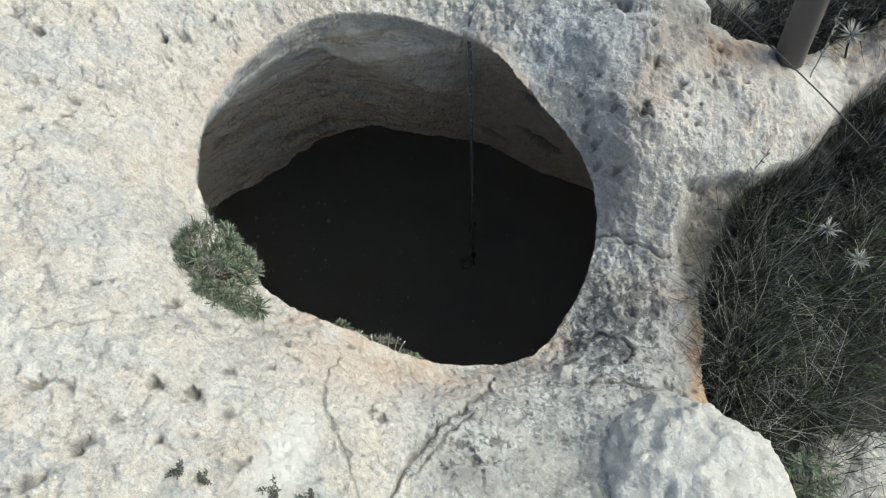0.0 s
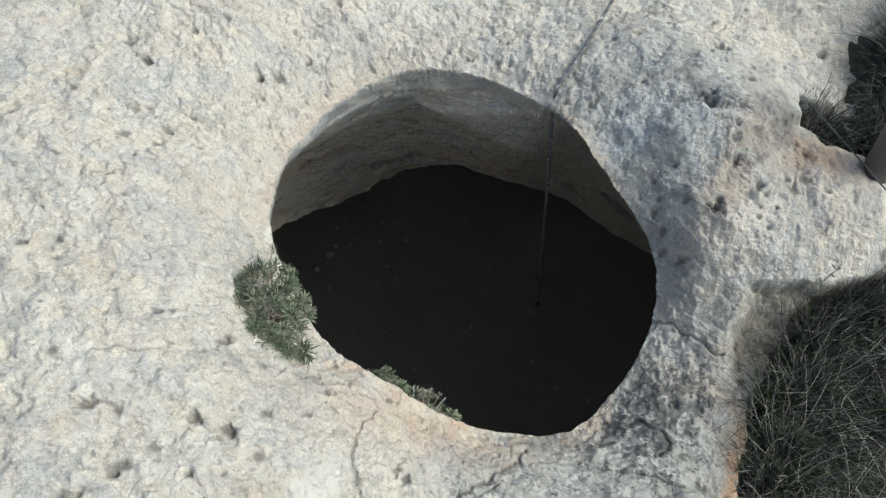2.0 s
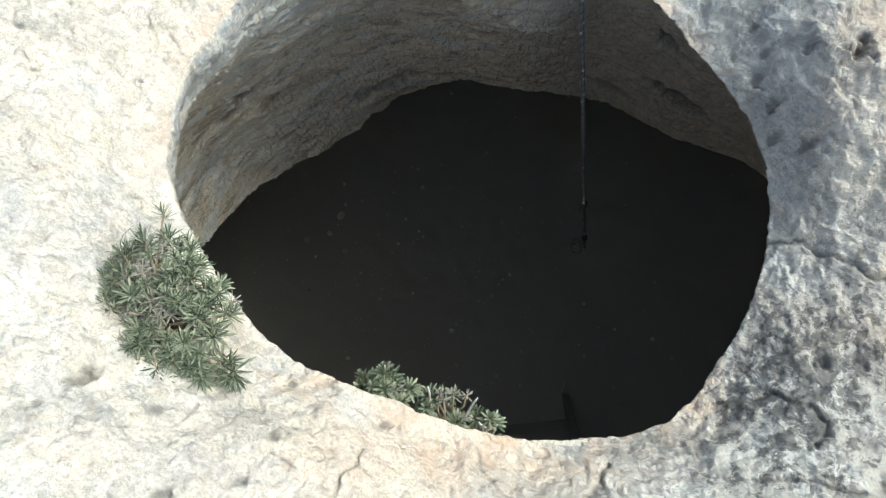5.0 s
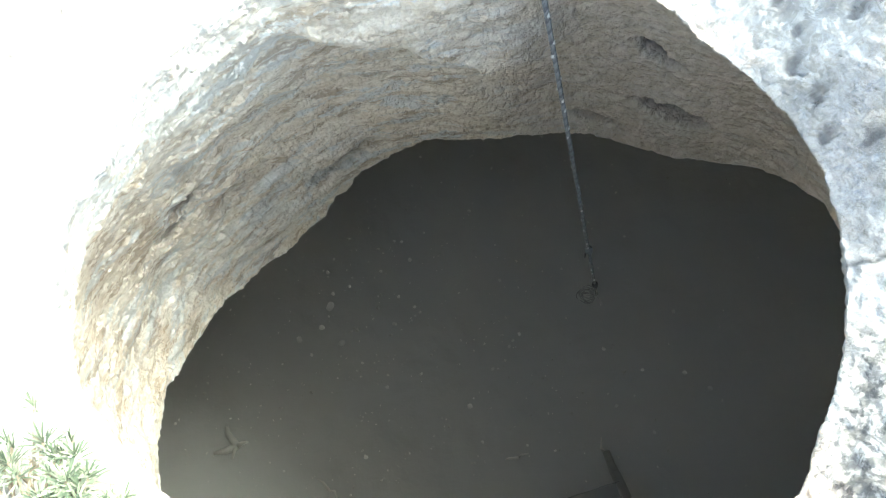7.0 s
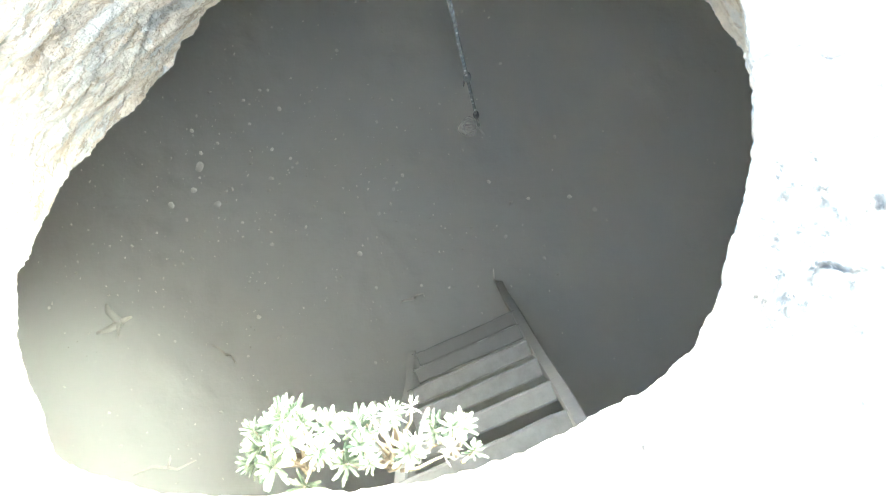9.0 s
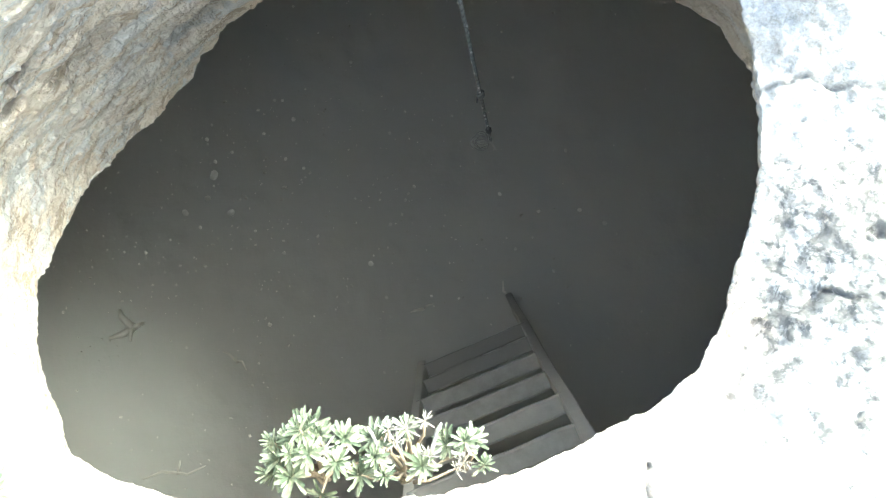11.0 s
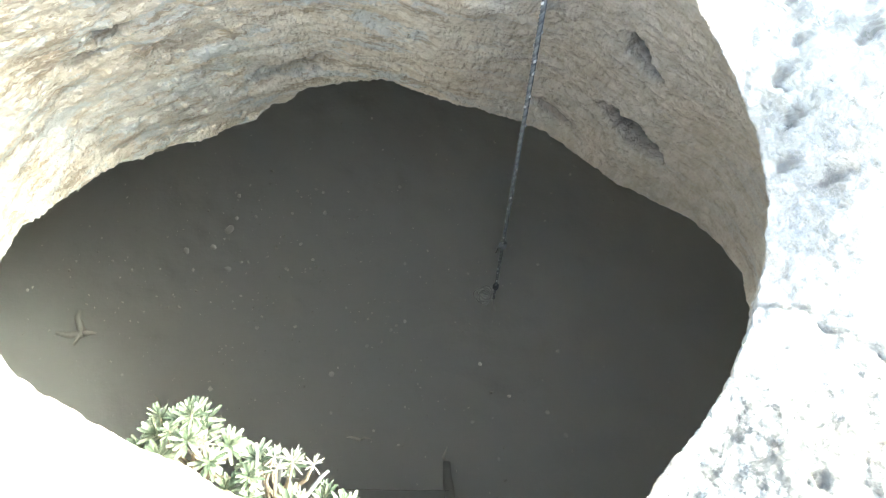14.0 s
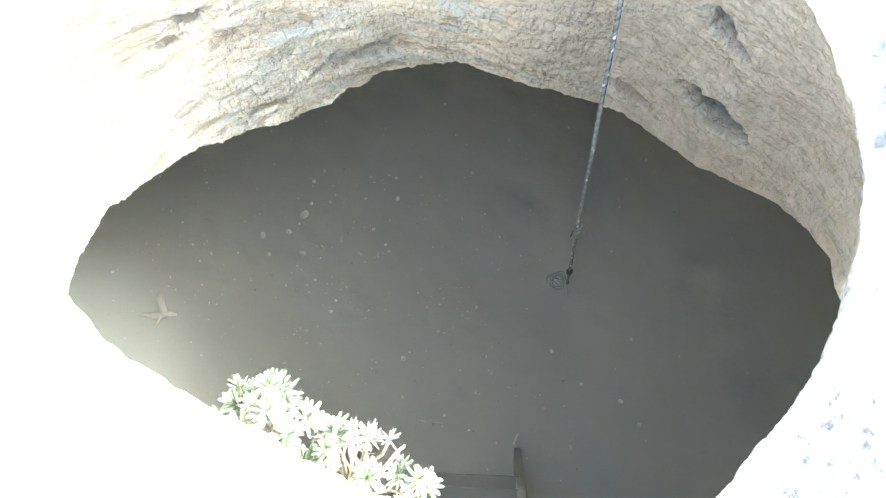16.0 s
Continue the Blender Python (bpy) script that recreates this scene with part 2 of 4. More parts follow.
# ---- small tools ----
def mesh_of(name, verts, faces, material, smooth=True):
    me = bpy.data.meshes.new(name)
    me.from_pydata([tuple(v) for v in verts], [], [tuple(f) for f in faces])
    me.polygons.foreach_set("use_smooth", [smooth] * len(me.polygons))
    me.materials.append(material)
    return me


def part(name, me, parent, label="", m=None):
    ob = new(name, me)
    ob.parent = parent
    if m is not None:
        ob.matrix_basis = m
    return tagged(ob, label)


def thing(name, label, category, at=(0, 0, 0), group="", kind=""):
    ob = new(name)
    ob.location = at
    ob.empty_display_size = 0.02
    return tagged(ob, label, category, group, kind)


def vnoise(p, seed=0):
    """Smooth value noise in -1..1 at the points p, an n x 3 array."""
    i = np.floor(p).astype(np.int64)
    f = p - i
    f = f * f * f * (f * (f * 6 - 15) + 10)
    out = np.zeros(len(p))
    for c in range(8):
        d = np.array([c & 1, c >> 1 & 1, c >> 2])
        q = (i + d).astype(np.uint64)
        h = (q[:, 0] * np.uint64(73856093) ^ q[:, 1] * np.uint64(19349663) ^ q[:, 2] * np.uint64(83492791) ^ np.uint64(seed * 2654435761 + 12345)) & np.uint64(0xFFFFFFFF)
        h = (h ^ (h >> np.uint64(15))) * np.uint64(2246822519) & np.uint64(0xFFFFFFFF)
        h = (h ^ (h >> np.uint64(13))) * np.uint64(3266489917) & np.uint64(0xFFFFFFFF)
        h ^= h >> np.uint64(16)
        w = np.prod(np.where(d, f, 1 - f), axis=1)
        out += w * (h.astype(np.float64) / 2147483648.0 - 1.0)
    return out


def fbm(p, scale, octaves=4, seed=0, gain=0.5, ridged=False):
    total, amp = np.zeros(len(p)), 1.0
    for o in range(octaves):
        n = vnoise(p * scale * 2.03 ** o + 17.3 * o, seed + o)
        total += amp * (1 - 2 * np.abs(n) if ridged else n)
        amp *= gain
    return total


def smooth01(x):
    x = np.clip(x, 0, 1)
    return x * x * (3 - 2 * x)


def round_table(values, a):
    """A smooth closed curve through evenly spaced values, at the angles a."""
    n, c = len(values), np.fft.rfft(values)
    k = np.arange(len(c))
    c = c * np.exp(-(k / 9.0) ** 4)
    w = np.where((k == 0) | (k == n // 2), 1, 2) / n
    return (np.cos(np.outer(a, k)) * (c.real * w) - np.sin(np.outer(a, k)) * (c.imag * w)).sum(1)


def segment_distance(x, y, line):
    """Distance to a crooked line in plan, and how far along it (0..1)."""
    best, along = np.full(len(x), 9.0), np.zeros(len(x))
    for i, ((ax, ay), (bx, by)) in enumerate(zip(line, line[1:])):
        dx, dy = bx - ax, by - ay
        t = np.clip(((x - ax) * dx + (y - ay) * dy) / (dx * dx + dy * dy), 0, 1)
        d = np.hypot(x - ax - t * dx, y - ay - t * dy)
        along = np.where(d < best, (i + t) / (len(line) - 1), along)
        best = np.minimum(best, d)
    return best, along


def tube(points, radii, sides=6):
    """Vertices and faces of a tube along points."""
    v, f = [], []
    pts = [Vector(p) for p in points]
    side = Vector((0.31, 0.77, 0.55))
    for i, p in enumerate(pts):
        d = (pts[min(i + 1, len(pts) - 1)] - pts[max(i - 1, 0)]).normalized()
        a = d.cross(side).normalized()
        b = d.cross(a)
        for s in range(sides):
            w = 2 * math.pi * s / sides
            v.append(p + float(radii[i]) * (math.cos(w) * a + math.sin(w) * b))
    for i in range(len(pts) - 1):
        for s in range(sides):
            t = (s + 1) % sides
            f.append((i * sides + s, i * sides + t, (i + 1) * sides + t, (i + 1) * sides + s))
    f.append(tuple(range(sides))[::-1])
    f.append(tuple(range((len(pts) - 1) * sides, len(pts) * sides)))
    return v, f


def join(lists):
    v, f = [], []
    for a, b in lists:
        o = len(v)
        v.extend(a)
        f.extend(tuple(i + o for i in q) for q in b)
    return v, f


# ---- the rock and its shaft ----
# swells of the rock surface: heights on a coarse even grid of soft humps
SWELL = np.array([
    [0.212, -0.002, 0.023, -0.323, -0.172, -0.265],
    [-0.097, -0.103, 0.237, 0.033, 0.591, -0.350],
    [0.161, 0.076, -0.002, -0.855, -0.268, -0.602],
    [-0.102, -0.196, -0.140, 0.235, 0.587, 0.032],
    [-0.087, 0.312, -0.156, -0.137, -0.378, -0.481],
    [-0.111, -0.084, -0.300, 0.004, 0.002, 0.013]])


def swell(x, y):
    z = np.full(np.shape(x), 0.453)
    for j, v in enumerate(np.linspace(-0.8, 1.0, 6)):
        for i, u in enumerate(np.linspace(-0.9, 0.9, 6)):
            z = z + SWELL[j, i] * np.exp(-((x - u) ** 2 + (y - v) ** 2) / 0.2592)
    return z


def soil_height(x, y):
    return -0.22 + 0.10 * smooth01((y - 0.2) / 0.3) - 0.10 * smooth01((np.hypot(x, y) - 1.5) / 3)


def edge_line(y):
    """How far the rock reaches towards the grass, at y in plan."""
    return np.interp(y, (-0.6, -0.36, -0.22, -0.1, -0.04, 0.03, 0.085, 0.12, 0.155, 0.19, 0.26, 0.33, 0.45, 0.6), (0.525, 0.530, 0.562, 0.590, 0.625, 0.642, 0.660, 0.685, 0.74, 0.82, 0.885, 0.965, 1.12, 1.25))


CENTRE = (0.0, 0.08)
RIM_R = (.362, .351, .298, .275, .283, .332, .349, .392, .433, .432, .419, .415, .412, .398, .371, .372, .351, .336, .363, .350, .389, .371, .370, .372)
RIM_Z = (-.188, -.096, -.040, .055, .071, .005, .017, .018, .023, .043, .083, .113, .132, .143, .130, .119, .113, .055, -.021, -.122, -.155, -.208, -.209, -.183)
BELL_R = (.720, .701, .705, .621, .628, .619, .624, .712, .720, .771, .790, .831, .803, .818, .818, .810, .804, .801, .780, .760, .740, .730, .720, .708)
BELL_Z = (-.852, -.838, -.924, -1.012, -.990, -1.038, -1.042, -1.066, -1.168, -1.219, -1.139, -.989, -.940, -.924, -.978, -1.038, -1.046, -1.050, -1.053, -1.053, -1.001, -.976, -.934, -.887)
BELL_C = (-0.1, 0.1)

CRACKS = (  # crooked line in plan, half width, depth
    (((.33, .03), (.367, .02), (.406, .017), (.442, -.009), (.489, -.036), (.563, -.038)), .0036, .010),
    (((.283, -.207), (.352, -.195), (.396, -.209), (.409, -.234), (.393, -.26)), .0045, .009),
    (((.13, -.30), (.124, -.324), (.077, -.375), (.03, -.416), (.005, -.457), (-.025, -.503), (-.04, -.56)), .0045, .012),
    (((.096, -.379), (.049, -.425), (.015, -.475), (-.009, -.502)), .003, .008),
    (((-.128, -.30), (-.133, -.323), (-.135, -.366), (-.134, -.395), (-.108, -.448), (-.089, -.481), (-.071, -.55)), .0022, .006),
    (((-.49, -.319), (-.452, -.31), (-.423, -.299)), .002, .004),
    (((-.02, -.29), (-.012, -.311), (.004, -.338), (.028, -.346)), .002, .004),
    (((.312, -.311), (.377, -.311), (.431, -.316)), .003, .008))
PITS = (  # place in plan, radius, depth
    (-.301, -.394, .011, .016), (-.343, -.387, .009, .011), (-.451, -.239, .008, .010), (.331, .212, .011, .014),
    (.438, .206, .013, .014), (.519, .271, .008, .010), (.609, .311, .012, .010), (.575, .30, .007, .008),
    (-.054, -.406, .008, .010), (-.07, -.395, .007, .009), (-.66, .25, .012, .012), (-.48, .296, .010, .010),
    (.095, -.47, .013, .012), (.13, -.43, .010, .010), (.07, -.44, .009, .009), (-.25, -.42, .008, .008),
    (-.445, -.523, .014, .014), (-.40, -.47, .012, .012), (.36, .15, .008, .008), (.45, .33, .012, .010))

KNOLL_PITS = ((0.314, 0.645, 0.0063), (0.204, 0.571, 0.0080), (0.252, 0.589, 0.0089), (0.326, 0.571, 0.0044), (0.240, 0.545, 0.0035), (0.333, 0.228, 0.0071), (0.380, 0.216, 0.0071), (0.440, 0.222, 0.0096), (0.519, 0.267, 0.0052), (0.588, 0.282, 0.0123), (0.662, 0.290, 0.0054), (0.352, 0.187, 0.0090), (0.398, 0.401, 0.0169), (0.430, 0.592, 0.0161), (0.376, 0.270, 0.0069), (0.440, 0.295, 0.0085))  # place in plan, radius
LEFT_PITS = ((-0.653, 0.244, 0.0089), (-0.603, 0.344, 0.0076), (-0.666, 0.116, 0.0043), (-0.626, 0.075, 0.0079), (-0.595, 0.036, 0.0057), (-0.608, -0.018, 0.0063), (-0.574, -0.047, 0.0056), (-0.577, 0.075, 0.0066), (-0.480, 0.299, 0.0064), (-0.444, 0.317, 0.0065), (-0.395, 0.289, 0.0050), (-0.733, 0.137, 0.0071), (-0.686, -0.008, 0.0061), (-0.656, -0.180, 0.0058), (-0.416, -0.030, 0.0054))
NEAR_PITS = ((-0.537, -0.337, 0.0083), (-0.409, -0.285, 0.0052), (-0.434, -0.230, 0.0039), (-0.343, -0.387, 0.0057), (-0.373, -0.439, 0.0080), (-0.405, -0.483, 0.0083), (-0.279, -0.455, 0.0064), (-0.432, -0.517, 0.0064), (-0.508, -0.246, 0.0037), (-0.581, -0.269, 0.0036), (-0.352, -0.257, 0.0075), (-0.214, -0.341, 0.0057))


# darkening: shade painted into the two big pockets, dark patches in the rest
HOLLOWS = (  # on the shaft wall: x, height, half width, half height, slant, depth, darkening
    (.277, -.474, .036, .030, .9, .04, 1.2), (.310, -.762, .066, .048, .35, .045, 1.2), (.16, -.92, .055, .022, .3, .012, .6),
    (-.652, -.595, .035, .030, 0, .015, .8), (-.712, -.655, .028, .026, 0, .012, .8), (-.44, -.99, .10, .05, -.3, .012, .55), (-.60, -.75, .08, .05, 0, .008, .35))


def rock():
    N = 1600
    a = np.arange(N) * 2 * np.pi / N
    ca, sa = np.cos(a), np.sin(a)
    ring = np.stack([ca * 3, sa * 3, np.zeros(N)], 1)
    rim_r = round_table(RIM_R, a) + 0.003 * fbm(ring, 2.2, 3, 5) + 0.0018 * fbm(ring, 13, 3, 6)
    rim_z = round_table(RIM_Z, a)
    # outside: from far to the rim
    out = np.concatenate([np.linspace(1.9, 0.75, 30)[:-1], np.linspace(0.75, 0.42, 70)[:-1], np.linspace(0.42, 0.0, 180)])
    rows, fields = [], {k: [] for k in ("grey", "lichen", "rust", "inside", "recess_dark", "bare", "tooled_shade", "blue", "crust", "soil")}

    def add(p, **marks):
        rows.append(p)
        for k in fields:
            fields[k].append(marks.get(k, np.zeros(N)))

    X = CENTRE[0] + (rim_r + out[:, None]) * ca
    Y = CENTRE[1] + (rim_r + out[:, None]) * sa
    D = np.repeat(out[:, None], N, 1)
    x, y, d = X.ravel(), Y.ravel(), D.ravel()
    z = swell(x, y)
    lip = np.exp(-(d / 0.045) ** 1.4)
    z = z * (1 - lip) + np.tile(rim_z, len(out)) * lip
    p = np.stack([x, y, z], 1)
    # weathering: stronger on the crusted knoll ahead and to the right
    rough = 0.85 - 0.25 * np.exp(-((x - 0.40) ** 2 + (y - 0.33) ** 2) / 0.05)
    dz = 0.012 * fbm(p, 7, 3, 11) + rough * (0.0064 * fbm(p, 26, 3, 21) + 0.0036 * fbm(p, 75, 2, 31) + 0.0045 * (fbm(p, 17, 3, 41, 0.55, True) - 0.4))
    crust = 0.0042 * (np.abs(fbm(p, 33, 3, 43, 0.6)) - 0.35) + 0.0016 * (fbm(p, 95, 2, 45, 0.6, True))
    dz += crust * (0.75 - 0.3 * np.exp(-((x - 0.42) ** 2 + (y - 0.33) ** 2) / 0.06))
    warp = p + 0.014 * np.stack([fbm(p, 9, 2, 111), fbm(p, 9, 2, 112), fbm(p, 9, 2, 113)], 1)
    # flaking: thin sheets that end in small steps
    sheets = 5.5 * fbm(warp, 10, 4, 101, 0.55)
    whole = np.floor(sheets)
    dz += 0.011 * ((whole + smooth01((sheets - whole - 0.5) / 0.16 + 0.5) - sheets) / 5.5) * smooth01(0.6 + 1.2 * fbm(p, 4, 2, 115))
    # rounded lumps on the knoll
    knoll = np.exp(-((x - 0.43) ** 2 / 0.035 + (y - 0.33) ** 2 / 0.035))
    dz += knoll * (0.024 * (np.abs(fbm(warp, 9, 3, 103, 0.5)) - 0.3) + 0.005 * (np.abs(fbm(warp, 38, 2, 105)) - 0.3))
    # a ledge: the crusted mass stands above the paler shelf beside it
    s = (x - 0.50) * 0.73 - (y - 0.345) * 0.68 + 0.018 * fbm(p, 14, 3, 57)
    dz -= 0.034 * smooth01(s / 0.022 + 0.5) * np.exp(-(np.maximum(s, 0) / 0.22) ** 2) * smooth01((x - 0.40) / 0.08) * smooth01((y - 0.16) / 0.10)
    pits = list(PITS) + [(u, v, r, 0.8 * r) for u, v, r in KNOLL_PITS + LEFT_PITS + NEAR_PITS]
    rnd = random.Random(4)
    for _ in range(330):
        r, w = rnd.uniform(0.02, 0.9), rnd.uniform(0, 6.283)
        k = int(w / 6.283 * N) % N
        s = 0.0028 + 0.0075 * rnd.random() ** 2.2
        pits.append((CENTRE[0] + (rim_r[k] + r) * ca[k], CENTRE[1] + (rim_r[k] + r) * sa[k], s, s * rnd.uniform(0.6, 1.3)))
    for _ in range(36):
        s = 0.0025 + 0.006 * rnd.random() ** 2.5
        pits.append((rnd.gauss(0.43, 0.13), rnd.gauss(0.27, 0.09), s, s * rnd.uniform(0.7, 1.4)))
    # darker tone inside the pits and along the cracks
    pit_crack_dark = np.zeros(len(x))
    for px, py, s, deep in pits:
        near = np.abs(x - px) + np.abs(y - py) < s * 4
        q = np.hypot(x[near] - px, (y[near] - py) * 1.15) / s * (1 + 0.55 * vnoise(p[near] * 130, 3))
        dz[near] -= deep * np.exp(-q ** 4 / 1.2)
        pit_crack_dark[near] = np.maximum(pit_crack_dark[near], 0.75 * np.exp(-(q * 1.15) ** 4))
    crackmark = np.zeros(len(x))
    wob = np.stack([x + 0.006 * vnoise(p * 45, 7), y + 0.006 * vnoise(p * 45, 8)], 1)
    for line, half, deep in CRACKS:
        cd, al = segment_distance(wob[:, 0], wob[:, 1], line)
        w = half * (0.45 + 0.55 * np.sin(np.pi * np.clip(al * 0.9 + 0.08, 0, 1))) * (1 + 0.5 * vnoise(p * 60, 9))
        g = np.exp(-(cd / np.maximum(w, 0.0012)) ** 2)
        dz -= deep * g
        pit_crack_dark = np.maximum(pit_crack_dark, 0.65 * np.exp(-(cd / np.maximum(w * 0.8, 0.0014)) ** 2))
        crackmark = np.maximum(crackmark, np.exp(-(cd / 0.012) ** 2) * (half > 0.004))
    # hollow beside the boulder, and a smooth scoop by the upright crack
    dz -= 0.038 * np.exp(-((x - 0.255) ** 2 + (y + 0.44) ** 2) / 0.0045)
    # a lower bench under the shelf's broken front
    step = smooth01((0.108 + 0.15 * (x - 0.55) - y + 0.010 * fbm(p, 22, 3, 58)) / 0.010) * smooth01((x - 0.505 + 0.02 * fbm(p, 15, 2, 60)) / 0.05) * smooth01((y + 0.13) / 0.14)
    dz -= 0.060 * step
    # the rock breaks off towards the grass
    wobble = 0.022 * vnoise(p * 9, 51) + 0.009 * vnoise(p * 19, 52) + 0.003 * vnoise(p * 47, 54) + 0.12 * vnoise(p * 2.3, 53) * smooth01((np.abs(y) - 0.62) / 0.3)
    over = x - edge_line(y) - wobble
    slope = 0.05 + 0.05 * np.exp(-((y - 0.04) / 0.07) ** 2)
    brow = 0.36 * smooth01(over / 0.007 + 0.6) + 0.64 * smooth01((over + 0.003) / slope)
    w2 = 0.012 * fbm(p, 16, 3, 55)
    back = np.interp(x, (0.60, 0.76, 0.83, 0.905, 0.96, 1.2), (0.43, 0.41, 0.405, 0.447, 0.475, 0.52))
    pocket = smooth01((y - back - w2) / 0.02) * (1 - smooth01((y - 0.510 - w2 - 0.05 * (x - 0.60)) / 0.02)) * smooth01((x - 0.595 - w2) / 0.025)
    beyond = smooth01((x - 0.87 - w2) / 0.03) * smooth01((y - 0.66 - w2) / 0.04) + smooth01((x - 0.88) / 0.04) * smooth01((y - back - w2) / 0.02)
    behind = np.clip(pocket + beyond, 0, 1)
    fall = np.maximum(brow, behind)
    z = z + dz * np.clip(0.22 + d / 0.045, 0.22, 1) * (1 - 0.35 * smooth01(fall * 2))
    z = z + (0.0042 * fbm(p, 52, 3, 68, 0.6) + 0.003 * (np.abs(fbm(p, 30, 2, 69)) - 0.4)) * np.exp(-(d / 0.16) ** 2) * smooth01(d / 0.006) * (1 - fall)
    z = z * (1 - fall) + (np.minimum(z, soil_height(x, y) - 0.04) + 0.010 * fbm(p, 20, 4, 59)) * fall
    far = smooth01((d - 1.0 + (0.18 + 0.30 * np.clip(fbm(np.stack([x, y, 0 * x], 1), 1.3, 3, 77), -0.6, 0.9)) * smooth01((d - 0.75) / 0.3)) / 0.9)
    z = z * (1 - far) - 0.6 * far
    p = np.stack([x, y, z], 1)
    # grey also paints shade on the knoll's left flank and left of the boulder
    grey = 0.55 * np.exp(-((x - 0.32) ** 2 / 0.04 + (y + 0.36) ** 2 / 0.04)) + 1.1 * np.exp(-((x - 0.25) ** 2 / 0.012 + (y - 0.38) ** 2 / 0.02)) + smooth01((x - 0.02) / 0.25) * (0.30 + 0.55 * smooth01((0.12 - y) / 0.15)) + 0.7 * np.exp(-((x - 0.42) ** 2 / 0.03 + (y + 0.13) ** 2 / 0.016)) + 0.6 * np.exp(-((x - 0.15) ** 2 / 0.03 + (y + 0.46) ** 2 / 0.012)) + 0.8 * np.exp(-((x - 0.24) ** 2 / 0.004 + (y - 0.33) ** 2 / 0.012)) + 0.7 * np.exp(-((x - 0.30) ** 2 / 0.05 + (y + 0.34) ** 2 / 0.02)) + 0.55 * np.exp(-((x - 0.33) ** 2 / 0.008 + (y - 0.27) ** 2 / 0.03)) + 0.3 * np.exp(-((x - 0.17) ** 2 / 0.012 + (y - 0.46) ** 2 / 0.006)) + 0.5 * np.exp(-((x - 0.24) ** 2 / 0.008 + (y + 0.47) ** 2 / 0.006))
    lichen = 0.55 * np.exp(-((x - 0.38) ** 2 / 0.03 + (y + 0.13) ** 2 / 0.04)) + 0.35 * np.exp(-((x - 0.12) ** 2 / 0.03 + (y + 0.42) ** 2 / 0.008)) + 0.5 * np.exp(-((x - 0.46) ** 2 / 0.008 + (y + 0.11) ** 2 / 0.004)) + 0.25 * crackmark + 0.45 * np.exp(-((x - 0.40) ** 2 + (y + 0.2) ** 2) / 0.01) + 0.3 * np.exp(-((x - 0.42) ** 2 + (y - 0.3) ** 2) / 0.03) + 0.45 * np.exp(-((x - 0.07) ** 2 + (y + 0.45) ** 2) / 0.006) + 0.45 * np.exp(-((x - 0.33) ** 2 / 0.02 + (y + 0.30) ** 2 / 0.01))
    crust_tone = np.clip(0.85 * np.exp(-((x - 0.43) ** 2 / 0.06 + (y - 0.37) ** 2 / 0.045)), 0, 1) * (1 - 0.85 * smooth01(((x - 0.52) * 0.73 - (y - 0.345) * 0.68) / 0.04)) + 0.25 + 0.75 * np.exp(-((x - 0.32) ** 2 / 0.05 + (y + 0.26) ** 2 / 0.025)) + 0.45 * np.exp(-((x - 0.12) ** 2 / 0.015 + (y + 0.42) ** 2 / 0.012))
    blue = 0.8 * np.exp(-((x - 0.25) ** 2 / 0.0016 + (y - 0.32) ** 2 / 0.004)) + 0.4 * np.exp(-((x - 0.30) ** 2 / 0.004 + (y - 0.36) ** 2 / 0.004))
    rust = 0.9 * np.exp(-((x - 0.55) ** 2 / 0.0012 + (y + 0.27) ** 2 / 0.012)) + 0.55 * np.exp(-((x + 0.05) ** 2 / 0.03 + (y + 0.31) ** 2 / 0.002)) + 0.25 * np.exp(-((x - 0.58) ** 2 / 0.01 + (y - 0.36) ** 2 / 0.002)) + 0.35 * np.exp(-((x - 0.5) ** 2 / 0.004 + (y + 0.12) ** 2 / 0.002)) + 0.4 * np.exp(-(d / 0.022) ** 2) * (x < -0.2) * (y > 0.0)
    rust = rust + (0.55 * np.exp(-(d / 0.04) ** 2) * (y < -0.12) * (x < 0.3) + 0.5 * np.exp(-(d / 0.018) ** 2) * (x > 0.1) * (y > 0.2)) * smooth01(0.6 + 1.6 * fbm(p, 16, 3, 66)) + 0.3 * np.exp(-((x - 0.68) ** 2 / 0.012 + (y - 0.33) ** 2 / 0.006))
    rust = rust + 0.9 * smooth01((over + 0.035) / 0.02) * smooth01((-0.13 - y) / 0.05) * smooth01((y + 0.52) / 0.08)
    tan = np.exp(-((y - 0.385) / 0.035) ** 2) * smooth01((x - 0.57) / 0.03) * (1 - smooth01((x - 0.74) / 0.04)) + smooth01((x - 0.77 + 0.25 * (y - 0.3)) / 0.03) * smooth01((y - 0.12) / 0.04) * (1 - smooth01((y - 0.50) / 0.08))
    # brown soil tone, deepened for shade on the shelf front and bench
    soil = 0.85 * smooth01((brow - 0.25 + 0.25 * fbm(p, 30, 3, 70)) / 0.12) * smooth01((y + 0.12) / 0.08) * smooth01(0.8 + fbm(p, 12, 3, 67)) + 0.85 * step * smooth01((x - 0.475 + 0.02 * fbm(p, 14, 3, 72)) / 0.05)
    rust = rust + 0.45 * np.exp(-((x - 0.455 - 0.25 * (y - 0.28)) ** 2 / 0.0022 + (y - 0.27) ** 2 / 0.012)) + 0.35 * np.exp(-((x - 0.60) ** 2 / 0.006 + (y - 0.36) ** 2 / 0.0012))
